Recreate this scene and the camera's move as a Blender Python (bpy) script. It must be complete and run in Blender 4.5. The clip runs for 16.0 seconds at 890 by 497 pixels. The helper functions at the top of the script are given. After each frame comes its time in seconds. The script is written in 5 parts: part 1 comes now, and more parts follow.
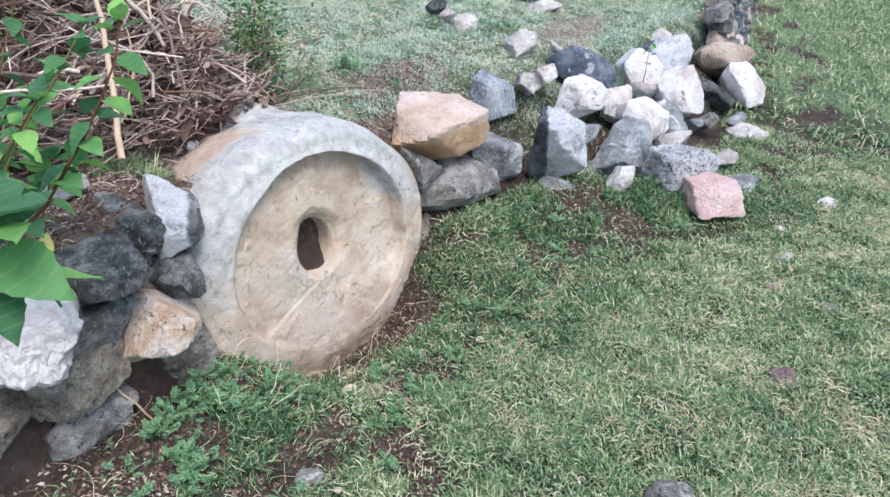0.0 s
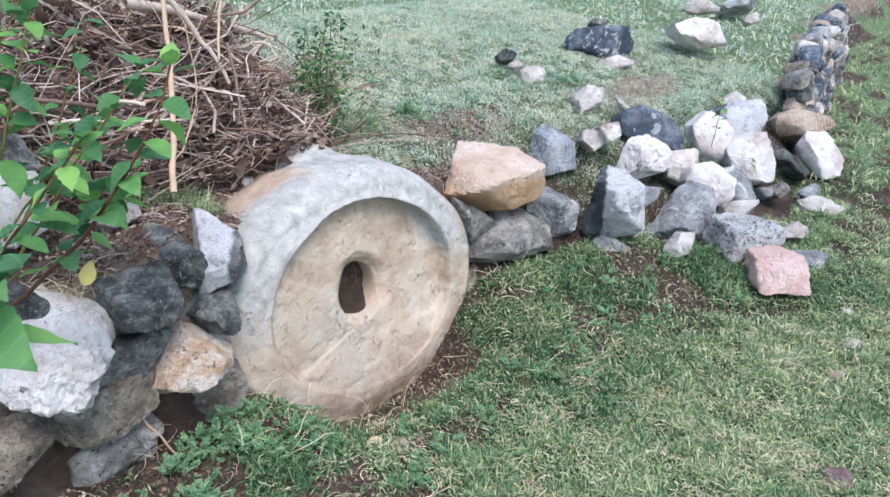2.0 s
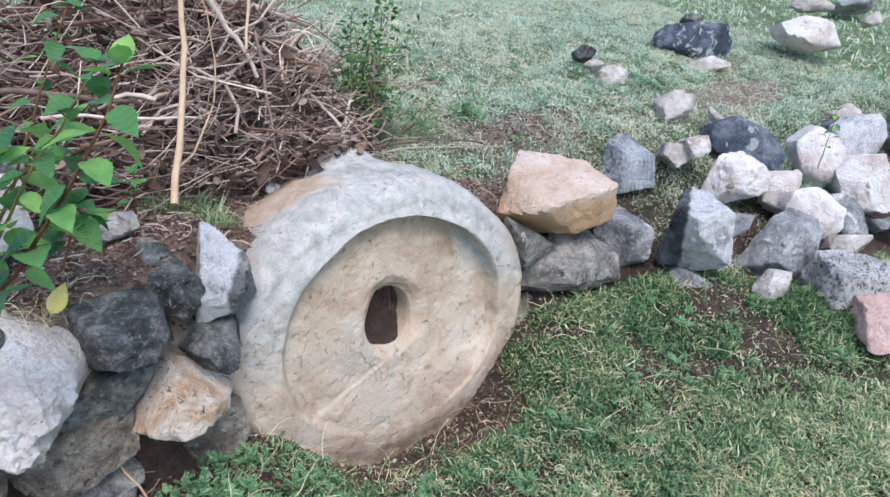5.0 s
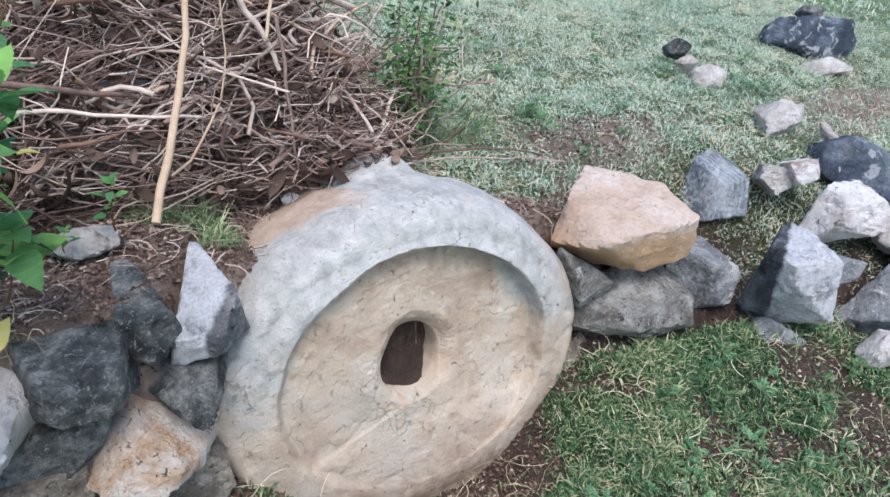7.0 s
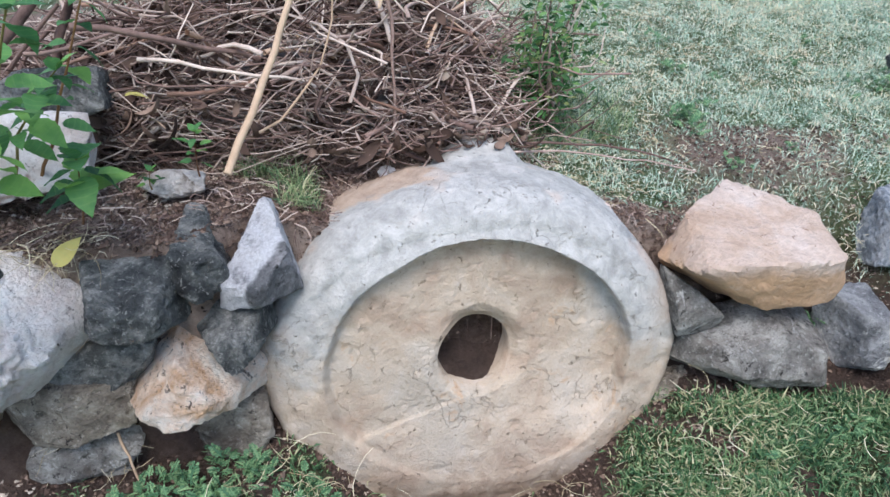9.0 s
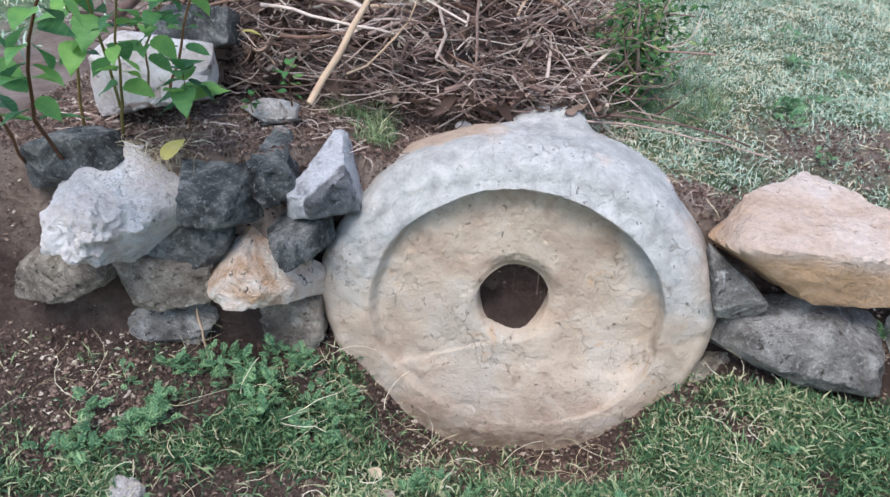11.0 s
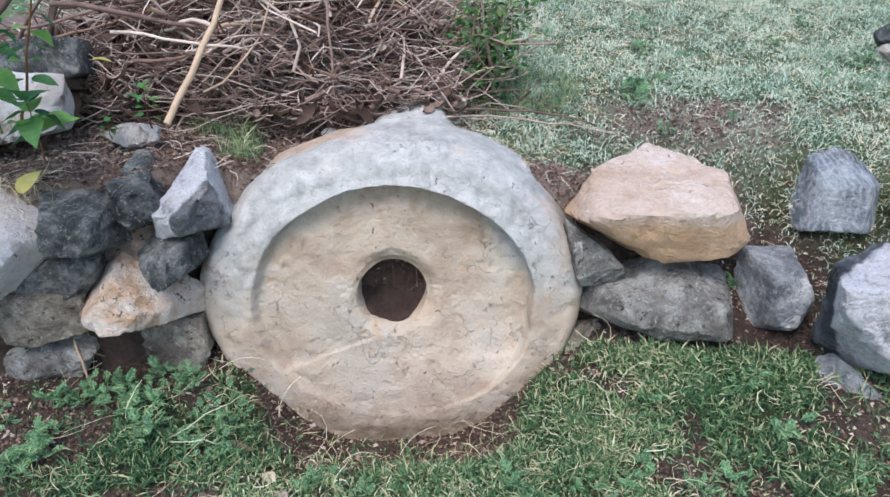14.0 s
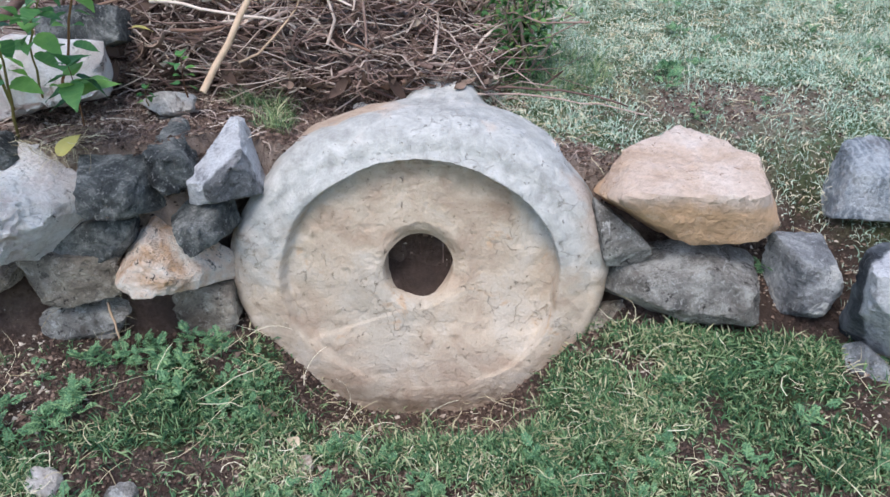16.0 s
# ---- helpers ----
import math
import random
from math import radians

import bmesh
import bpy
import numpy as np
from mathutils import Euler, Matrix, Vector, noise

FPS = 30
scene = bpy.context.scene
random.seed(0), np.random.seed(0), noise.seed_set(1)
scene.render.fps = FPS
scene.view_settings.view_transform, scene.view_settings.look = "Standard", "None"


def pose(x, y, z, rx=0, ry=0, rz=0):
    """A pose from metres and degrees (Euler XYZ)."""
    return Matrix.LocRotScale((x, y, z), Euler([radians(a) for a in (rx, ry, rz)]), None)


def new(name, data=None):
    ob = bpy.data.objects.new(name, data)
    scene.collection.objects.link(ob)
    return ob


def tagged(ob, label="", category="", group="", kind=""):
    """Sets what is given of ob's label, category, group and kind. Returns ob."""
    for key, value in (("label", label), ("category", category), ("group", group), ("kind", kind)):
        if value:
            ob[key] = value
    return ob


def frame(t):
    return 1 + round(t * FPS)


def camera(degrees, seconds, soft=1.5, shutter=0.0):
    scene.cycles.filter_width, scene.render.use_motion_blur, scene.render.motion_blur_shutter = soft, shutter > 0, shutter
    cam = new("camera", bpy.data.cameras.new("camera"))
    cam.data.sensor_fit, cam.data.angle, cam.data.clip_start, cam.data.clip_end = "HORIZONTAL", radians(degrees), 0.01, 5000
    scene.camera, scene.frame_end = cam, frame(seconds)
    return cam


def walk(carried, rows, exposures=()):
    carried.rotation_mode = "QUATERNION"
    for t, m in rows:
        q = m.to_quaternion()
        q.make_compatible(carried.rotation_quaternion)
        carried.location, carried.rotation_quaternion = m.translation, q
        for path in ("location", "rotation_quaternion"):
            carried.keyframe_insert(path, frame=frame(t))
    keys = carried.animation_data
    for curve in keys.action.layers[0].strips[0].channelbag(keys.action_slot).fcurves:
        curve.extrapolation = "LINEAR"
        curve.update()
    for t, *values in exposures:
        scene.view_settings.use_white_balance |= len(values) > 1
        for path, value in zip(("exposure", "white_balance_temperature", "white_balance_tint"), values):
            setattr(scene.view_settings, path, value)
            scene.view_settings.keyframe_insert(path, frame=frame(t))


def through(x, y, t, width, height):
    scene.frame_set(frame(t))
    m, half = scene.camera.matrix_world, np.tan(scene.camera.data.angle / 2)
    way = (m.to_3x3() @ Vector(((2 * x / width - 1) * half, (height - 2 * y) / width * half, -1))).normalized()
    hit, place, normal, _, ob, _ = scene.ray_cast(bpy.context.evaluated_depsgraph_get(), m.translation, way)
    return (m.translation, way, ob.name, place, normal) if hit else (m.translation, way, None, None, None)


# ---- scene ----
cam = camera(64.26, 16.0)
# seconds, eye x y z, then yaw, pitch and roll in degrees
ROWS = [
    (0.0, -1.657, -1.8258, 1.588, -52.182, -28.591, -2.324),
    (0.5, -1.6489, -1.8142, 1.601, -51.831, -27.857, -1.794),
    (1.0, -1.6262, -1.8144, 1.6094, -50.684, -26.149, -0.907),
    (1.5, -1.6106, -1.818, 1.6091, -48.901, -26.166, -1.09),
    (2.0, -1.556, -1.8386, 1.6135, -46.582, -25.302, -0.084),
    (2.5, -1.4675, -1.9043, 1.6196, -43.529, -24.416, 1.114),
    (3.0, -1.4249, -1.954, 1.6122, -41.054, -24.455, 0.955),
    (5.5, -1.0827, -1.5739, 1.5713, -39.137, -26.941, 0.325),
    (6.0, -0.9602, -1.5807, 1.5768, -33.537, -26.987, 0.512),
    (6.5, -0.8866, -1.4703, 1.5679, -32.095, -27.983, 1.576),
    (7.0, -0.835, -1.3587, 1.578, -32.976, -28.725, 1.935),
    (7.5, -0.7996, -1.2924, 1.5638, -32.097, -29.314, 1.164),
    (8.0, -0.6877, -1.2718, 1.5565, -25.99, -28.769, 1.222),
    (8.5, -0.5183, -1.3658, 1.5542, -17.778, -28.796, 0.466),
    (9.0, -0.4111, -1.4424, 1.5336, -12.337, -29.824, 1.196),
    (11.5, 0.0941, -1.7627, 1.4542, 5.706, -29.373, 1.079),
    (12.0, 0.2024, -1.8092, 1.4671, 5.338, -30.306, 0.577),
    (12.5, 0.2117, -1.8244, 1.4728, 2.586, -31.471, 0.591),
    (13.0, 0.1821, -1.8228, 1.4684, 1.311, -31.513, -1.873),
    (13.5, 0.1544, -1.8051, 1.4479, -0.032, -31.328, -0.247),
    (14.0, 0.1404, -1.7979, 1.4395, -1.954, -28.161, -2.131),
    (14.5, 0.1181, -1.8088, 1.4178, -1.57, -28.068, -0.838),
    (15.0, 0.1107, -1.8147, 1.4113, -0.916, -28.491, -0.451),
    (15.5, 0.1238, -1.8232, 1.4129, -0.129, -28.864, -0.596),
    (16.0, 0.1185, -1.8293, 1.4133, -0.0, -29.094, -1.241),
]
EXPOSURES = [(0.0, 1.08, 6260, 11), (3.2, 1.04, 6260, 11), (5.5, 0.94, 6260, 11), (9.0, 0.93, 6260, 11), (16.0, 0.93, 6260, 11)]
walk(cam, [(t, pose(x, y, z, 0, 0, yaw) @ pose(0, 0, 0, 90 + pitch, 0, 0) @ pose(0, 0, 0, 0, 0, roll)) for t, x, y, z, yaw, pitch, roll in ROWS], EXPOSURES)

# ---- light: an overcast sky with a weak, very wide sun ----
SUN_HEIGHT, SUN_TURN = 62.0, 200.0
world = bpy.data.worlds.new("overcast_sky")
scene.world = world
world.use_nodes = True
wn = world.node_tree.nodes
sky = wn.new("ShaderNodeTexSky")
sky.sky_type, sky.sun_disc = "NISHITA", False
sky.sun_elevation, sky.sun_rotation = radians(SUN_HEIGHT), radians(SUN_TURN)
sky.air_density, sky.dust_density, sky.ozone_density = 1.0, 1.2, 1.0
wn["Background"].inputs["Strength"].default_value = 0.15
world.node_tree.links.new(sky.outputs["Color"], wn["Background"].inputs["Color"])
sun_data = bpy.data.lights.new("sun", "SUN")
sun_data.energy, sun_data.angle, sun_data.color = 1.7, radians(34), (1.0, 0.97, 0.93)
sun = new("sun", sun_data)
sun.matrix_world = pose(0, 0, 6, 90 - SUN_HEIGHT, 0, 180 - SUN_TURN)

# ---- small numeric tools ----


def hash01(ix, iy, iz, seed):
    """A number from 0 to 1 for each lattice corner."""
    h = (ix.astype(np.int64) * 374761393 + iy.astype(np.int64) * 668265263 + iz.astype(np.int64) * 2147483647 + seed * 974634777) & 0xFFFFFFFF
    h = ((h ^ (h >> 13)) * 1274126177) & 0xFFFFFFFF
    h = ((h ^ (h >> 16)) * 2246822519) & 0xFFFFFFFF
    return ((h ^ (h >> 15)) & 0xFFFFFF) / float(0xFFFFFF)


def vnoise(p, seed):
    """Smooth noise from -1 to 1 at points (n, 3)."""
    i = np.floor(p)
    f = p - i
    f = f * f * (3 - 2 * f)
    out = 0
    for a in (0, 1):
        for b in (0, 1):
            for c in (0, 1):
                w = np.abs(1 - a - f[:, 0]) * np.abs(1 - b - f[:, 1]) * np.abs(1 - c - f[:, 2])
                out = out + w * hash01(i[:, 0] + a, i[:, 1] + b, i[:, 2] + c, seed)
    return out * 2 - 1


def fbm(p, scale, octaves, seed):
    p = np.asarray(p, float) * scale
    return sum(vnoise(p * 2.03**k + 17.3 * k, seed + k) * 0.5**k for k in range(octaves))


def fbm2(x, y, scale, octaves, seed):
    return fbm(np.stack([np.ravel(x), np.ravel(y), np.zeros(np.size(x))], 1), scale, octaves, seed).reshape(np.shape(x))


def smooth(a, b, v):
    t = np.clip((v - a) / (b - a), 0, 1)
    return t * t * (3 - 2 * t)


def mesh_from(name, verts, faces, material=None, shade=True):
    me = bpy.data.meshes.new(name)
    verts = np.asarray(verts, np.float32)
    sizes = [f.shape[1] for f in faces]
    me.vertices.add(len(verts))
    me.vertices.foreach_set("co", verts.ravel())
    loops = np.concatenate([f.ravel() for f in faces]).astype(np.int32)
    totals = np.concatenate([np.full(len(f), s) for f, s in zip(faces, sizes)]).astype(np.int32)
    me.loops.add(len(loops))
    me.loops.foreach_set("vertex_index", loops)
    me.polygons.add(len(totals))
    me.polygons.foreach_set("loop_start", np.concatenate([[0], np.cumsum(totals)[:-1]]).astype(np.int32))
    me.polygons.foreach_set("loop_total", totals)
    me.polygons.foreach_set("use_smooth", np.full(len(totals), shade))
    me.update(calc_edges=True)
    if material:
        me.materials.append(material)
    return me


def part_mesh(name, me, parent=None, label=""):
    ob = new(name, me)
    ob.parent = parent
    return tagged(ob, label)


def thing(name, place, label, category, group="", kind="", turn=0.0):
    ob = new(name)
    ob.empty_display_size = 0.05
    ob.matrix_world = pose(*place, 0, 0, turn)
    return tagged(ob, label, category, group, kind)


# ---- materials ----


def lin(r, g, b):
    return tuple((v / 255 / 12.92 if v <= 10 else ((v / 255 + 0.055) / 1.055) ** 2.4) for v in (r, g, b)) + (1,)


class Nodes:
    """A short way to write node materials."""

    def __init__(self, name, rough=0.85):
        self.mat = bpy.data.materials.new(name)
        self.mat.use_nodes = True
        self.t = self.mat.node_tree
        self.bsdf = self.t.nodes["Principled BSDF"]
        self.bsdf.inputs["Roughness"].default_value = rough
        self.bsdf.inputs["Specular IOR Level"].default_value = 0.25

    def add(self, kind, links=(), **props):
        n = self.t.nodes.new(kind)
        for k, v in props.items():
            if k in n.inputs:
                n.inputs[k].default_value = v
            else:
                setattr(n, k, v)
        for k, v in dict(links).items():
            self.t.links.new(v, n.inputs[k])
        return n

    def place(self, vary=True):
        tc = self.add("ShaderNodeTexCoord").outputs["Object"]
        if not vary:
            return tc
        rnd = self.add("ShaderNodeObjectInfo").outputs["Random"]
        mul = self.math("MULTIPLY", rnd, 37.0)
        return self.add("ShaderNodeVectorMath", {0: tc, 1: mul}, operation="ADD").outputs[0]

    def noise(self, vec, scale, detail=6, rough=0.6, distortion=0.0):
        n = self.add("ShaderNodeTexNoise", {"Vector": vec}, Scale=scale, Detail=detail, Roughness=rough, Distortion=distortion)
        return n.outputs["Fac"]

    def math(self, op, a, b=0.0, c=None, clamp=False):
        n = self.t.nodes.new("ShaderNodeMath")
        n.operation, n.use_clamp = op, clamp
        for i, v in enumerate((a, b) if c is None else (a, b, c)):
            if isinstance(v, (int, float)):
                n.inputs[i].default_value = v
            else:
                self.t.links.new(v, n.inputs[i])
        return n.outputs[0]

    def band(self, v, lo, hi):
        """0 below lo, 1 above hi, smooth between."""
        n = self.add("ShaderNodeMapRange", {"Value": v}, interpolation_type="SMOOTHSTEP")
        n.inputs["From Min"].default_value, n.inputs["From Max"].default_value = lo, hi
        return n.outputs["Result"]

    def ramp(self, v, stops):
        n = self.add("ShaderNodeValToRGB", {"Fac": v})
        els = n.color_ramp.elements
        while len(els) < len(stops):
            els.new(0.5)
        for e, (pos, col) in zip(els, stops):
            e.position, e.color = pos, col
        return n.outputs["Color"]

    def mix(self, fac, a, b, mode="MIX"):
        n = self.t.nodes.new("ShaderNodeMix")
        n.data_type, n.blend_type = "RGBA", mode
        for i, v in ((0, fac), (6, a), (7, b)):
            if isinstance(v, (int, float, tuple)):
                n.inputs[i].default_value = v
            else:
                self.t.links.new(v, n.inputs[i])
        return n.outputs[2]

    def finish(self, color, height=None, strength=0.4, distance=0.01):
        self.t.links.new(color, self.bsdf.inputs["Base Color"])
        if height is not None:
            b = self.add("ShaderNodeBump", {"Height": height}, Strength=strength, Distance=distance)
            self.t.links.new(b.outputs["Normal"], self.bsdf.inputs["Normal"])
        return self.mat


def stone_material(name, dark, mid, light, scale=9.0, vein=None, amount=0.0, vein_scale=4.0, speck=None, speck_size=90.0, speck_cut=0.3, rough=0.85, bump=0.6, stripes=False, pits=0.0, split=None, grain=0.45, stain=None, mottle=0.0):
    n = Nodes(name, rough)
    v = n.place()
    big = n.noise(v, scale, 8, 0.65, 0.4)
    fine = n.noise(v, scale * 14, 6, 0.7)
    col = n.ramp(big, [(0.36, lin(*dark)), (0.5, lin(*mid)), (0.63, lin(*light))])
    if stripes:
        w = n.add("ShaderNodeTexWave", {"Vector": v}, Scale=15.0, Distortion=6.0, Detail=6.0)
        w.inputs["Detail Scale"].default_value = 3.0
        col = n.mix(n.math("MULTIPLY", n.band(w.outputs["Fac"], 0.45, 1.0), 0.55), col, lin(*light))
    if vein:
        m = n.noise(v, vein_scale, 7, 0.62, 1.2)
        col = n.mix(n.band(m, 0.62 - amount, 0.68 - amount), col, lin(*vein))
    if speck:
        blot = n.noise(v, speck_size, 5, 0.75, 0.6)
        patch = n.noise(v, scale * 1.7, 4)
        k = n.math("MULTIPLY", n.band(blot, 0.64 - speck_cut * 0.3, 0.70 - speck_cut * 0.3), n.band(patch, 0.4, 0.6))
        col = n.mix(k, col, lin(*speck))
    if split:
        sp = n.add("ShaderNodeSeparateXYZ", {0: n.add("ShaderNodeTexCoord").outputs["Object"]})
        lean = n.math("ADD", n.math("MULTIPLY", sp.outputs["X"], split[0]), n.math("MULTIPLY", sp.outputs["Y"], split[1]))
        cut = n.math("ADD", lean, n.math("MULTIPLY", n.math("SUBTRACT", n.noise(v, 9, 7, 0.7, 0.5), 0.5), 0.07))
        white = n.ramp(n.noise(v, 16, 6, 0.7), [(0.32, lin(150, 148, 152)), (0.45, lin(226, 224, 226)), (0.7, lin(246, 245, 246))])
        col = n.mix(n.band(cut, split[2], split[2] + 0.02), col, white)
    if stain:
        sp = n.add("ShaderNodeSeparateXYZ", {0: n.add("ShaderNodeTexCoord").outputs["Object"]})
        low = n.math("ADD", n.math("MULTIPLY", sp.outputs["Z"], -1.0), n.math("MULTIPLY", n.math("SUBTRACT", n.noise(v, 5, 6, 0.65), 0.5), 0.12))
        col = n.mix(n.math("MULTIPLY", n.band(low, -0.06, -0.01), 0.8), col, lin(*stain))
    if mottle:
        salt = n.noise(v, scale * 5.5, 7, 0.8, 0.3)
        col = n.mix(n.math("MULTIPLY", n.band(salt, 0.55, 0.62), mottle), col, lin(*(min(250, c + 40) for c in light)))
        col = n.mix(n.math("MULTIPLY", n.band(n.noise(v, scale * 7.3, 6, 0.8, 0.3), 0.55, 0.62), mottle), col, lin(*(c * 0.6 for c in dark)))
    # grain and a little dirt
    col = n.mix(grain, col, n.ramp(fine, [(0.34, (0.42, 0.41, 0.40, 1)), (0.58, (1, 1, 1, 1))]), "MULTIPLY")
    dirt = n.band(n.noise(v, scale * 0.8, 5, 0.7), 0.56, 0.74)
    col = n.mix(n.math("MULTIPLY", dirt, 0.4 if mid[0] < 200 else 0.18), col, lin(104, 84, 70))
    h = n.math("ADD", n.math("MULTIPLY", n.noise(v, scale * 3.5, 9, 0.7), 1.0), n.math("MULTIPLY", fine, 0.35))
    if pits:
        cut = n.band(n.noise(v, 70, 4, 0.7, 0.8), 0.54, 0.6)
        h = n.math("SUBTRACT", h, n.math("MULTIPLY", cut, pits))
        col = n.mix(n.math("MULTIPLY", cut, 0.75), col, lin(70, 66, 64))
    return n.finish(col, h, min(1.0, bump * 1.5), 0.035)


STONE = {
    "dark": stone_material("dark_basalt", (54, 56, 58), (102, 105, 104), (168, 167, 162), 11, vein=(150, 150, 146), amount=-0.02, vein_scale=26, speck=(122, 106, 92), speck_size=70, speck_cut=0.12, grain=0.6, mottle=0.5),
    "slate": stone_material("grey_slate", (108, 104, 99), (158, 153, 146), (202, 198, 190), 9, vein=(210, 208, 203), amount=0.0, vein_scale=11, speck=(72, 68, 64), speck_size=40, mottle=0.4),
    "bluegrey": stone_material("bluish_grey_stone", (116, 118, 121), (166, 167, 169), (208, 208, 208), 7, vein=(222, 220, 216), amount=0.04, vein_scale=7, speck=(84, 84, 86), speck_size=40, speck_cut=0.1, mottle=0.35),
    "brown": stone_material("brown_weathered_stone", (108, 98, 88), (162, 150, 135), (204, 192, 176), 8, speck=(70, 64, 60), speck_size=45, mottle=0.4),
    "orange": stone_material("cream_orange_stone", (218, 178, 142), (246, 224, 204), (252, 244, 234), 8, grain=0.25, speck=(84, 70, 62), speck_size=52, speck_cut=0.27),
    "white": stone_material("white_quartz_stone", (222, 206, 198), (244, 236, 231), (251, 248, 246), 6, grain=0.2, mottle=0.08, vein=(186, 162, 150), amount=-0.01, vein_scale=5, speck=(128, 116, 108), speck_size=30, speck_cut=0.16),
    "pale": stone_material("pale_grey_stone", (172, 158, 148), (212, 202, 194), (238, 231, 226), 8, grain=0.3, vein=(140, 126, 116), amount=-0.05),
    "peach": stone_material("peach_sandstone", (196, 168, 146), (212, 188, 170), (222, 204, 191), 4, grain=0.3, mottle=0.12, stain=(212, 170, 130), speck=(132, 96, 74), speck_size=36, speck_cut=0.12, bump=0.5),
    "pink": stone_material("pink_sandstone", (206, 170, 160), (228, 194, 184), (238, 212, 204), 5, grain=0.3, speck=(150, 112, 98), speck_size=40, speck_cut=0.1),
    "shard": stone_material("violet_grey_quartzite", (96, 97, 99), (140, 139, 140), (186, 182, 184), 9, split=(-0.75, 0.66, -0.062), speck=(64, 64, 64), speck_size=36, mottle=0.25),
    "blackwhite": stone_material("black_and_white_banded_stone", (58, 60, 64), (92, 96, 100), (140, 142, 146), 8, split=(0.5, -0.87, -0.06), mottle=0.2),
    "darkspeck": stone_material("dark_blue_speckled_stone", (64, 72, 84), (92, 102, 116), (140, 148, 158), 9, vein=(190, 192, 194), amount=0.05, vein_scale=13),
    "striped": stone_material("grey_striped_gneiss", (104, 112, 120), (138, 145, 152), (200, 203, 206), 6, stripes=True),
    "pitted": stone_material("pitted_grey_stone", (172, 170, 168), (212, 210, 208), (236, 234, 232), 7, grain=0.3, pits=1.2, bump=0.9),
    "sand": stone_material("tan_layered_stone", (156, 130, 110), (190, 168, 148), (218, 202, 186), 6, stripes=True),
    "purple": stone_material("purple_brown_stone", (116, 94, 92), (152, 128, 124), (186, 166, 160), 9),
}

# weathered wheel: warm beige face, bluish grey lichen over the upper rim
n = Nodes("mill_wheel_stone", 0.88)
v = n.place(False)
sep = n.add("ShaderNodeSeparateXYZ", {0: v})
wx, wz = sep.outputs["X"], sep.outputs["Z"]
big, mid, fine = n.noise(v, 5, 6, 0.6, 0.5), n.noise(v, 17, 8, 0.65, 0.3), n.noise(v, 120, 6, 0.7)
radius = n.math("SQRT", n.math("ADD", n.math("MULTIPLY", wx, wx), n.math("MULTIPLY", wz, wz)))
face = n.ramp(big, [(0.34, lin(172, 149, 129)), (0.5, lin(194, 176, 156)), (0.66, lin(202, 189, 174))])
face = n.mix(n.math("MULTIPLY", n.band(n.noise(v, 3.2, 5, 0.6), 0.52, 0.66), 0.6), face, lin(180, 168, 152))
face = n.mix(n.math("MULTIPLY", n.band(n.noise(v, 7.5, 6, 0.65, 0.8), 0.6, 0.72), 0.6), face, lin(194, 156, 120))
grey = n.ramp(mid, [(0.32, lin(154, 152, 148)), (0.5, lin(180, 178, 173)), (0.66, lin(200, 197, 192))])
reach = n.math("ADD", n.math("ADD", radius, n.math("MULTIPLY", big, 0.10)), n.math("MULTIPLY", wz, 0.22))
upper = n.band(n.math("ADD", wz, n.math("MULTIPLY", n.math("SUBTRACT", big, 0.5), 0.5)), -0.08, 0.2)
col = n.mix(n.math("MULTIPLY", n.band(reach, 0.46, 0.53), upper), face, grey)
rust = n.math("MULTIPLY", n.band(n.noise(v, 4.1, 5, 0.55), 0.53, 0.6), n.band(reach, 0.58, 0.66))
col = n.mix(n.math("MULTIPLY", rust, 0.35), col, lin(196, 166, 142))
wy = sep.outputs["Y"]
shoulder = n.math("ADD", n.math("MULTIPLY", wx, -1.0), n.math("MULTIPLY", n.math("SUBTRACT", big, 0.5), 0.35))
broken = n.math("MULTIPLY", n.math("MULTIPLY", n.band(shoulder, 0.09, 0.12), n.math("SUBTRACT", 1.0, n.band(shoulder, 0.36, 0.4))), n.band(n.math("ADD", wy, n.math("MULTIPLY", mid, 0.16)), 0.27, 0.3))
col = n.mix(n.math("MULTIPLY", broken, n.band(wz, 0.26, 0.32)), col, n.ramp(mid, [(0.35, lin(172, 150, 132)), (0.65, lin(198, 177, 158))]))
pit = n.noise(v, 55, 4, 0.7, 0.5)
pits = n.math("MULTIPLY", n.band(pit, 0.62, 0.68), n.band(mid, 0.45, 0.55))
crack_cells = n.add("ShaderNodeTexVoronoi", {"Vector": n.add("ShaderNodeVectorMath", {0: v, 1: n.add("ShaderNodeVectorMath", {0: n.add("ShaderNodeTexNoise", {"Vector": v}, Scale=9.0, Detail=6.0).outputs["Color"]}, operation="SCALE", Scale=0.22).outputs[0]}, operation="ADD").outputs[0]}, feature="DISTANCE_TO_EDGE", Scale=7.0).outputs["Distance"]
cracks = n.math("MULTIPLY", n.math("SUBTRACT", 1.0, n.band(crack_cells, 0.002, 0.012)), n.band(n.noise(v, 7.0, 3), 0.5, 0.56))
mark = n.math("MAXIMUM", n.math("MULTIPLY", pits, 1.0), n.math("MULTIPLY", cracks, 0.45))
col = n.mix(n.math("MULTIPLY", mark, 0.6), col, lin(104, 88, 74))
mud = n.band(n.math("ADD", n.math("MULTIPLY", mid, 0.4), n.math("MULTIPLY", wz, -1.0)), 0.58, 0.74)
col = n.mix(n.math("MULTIPLY", mud, 0.75), col, lin(140, 118, 100))
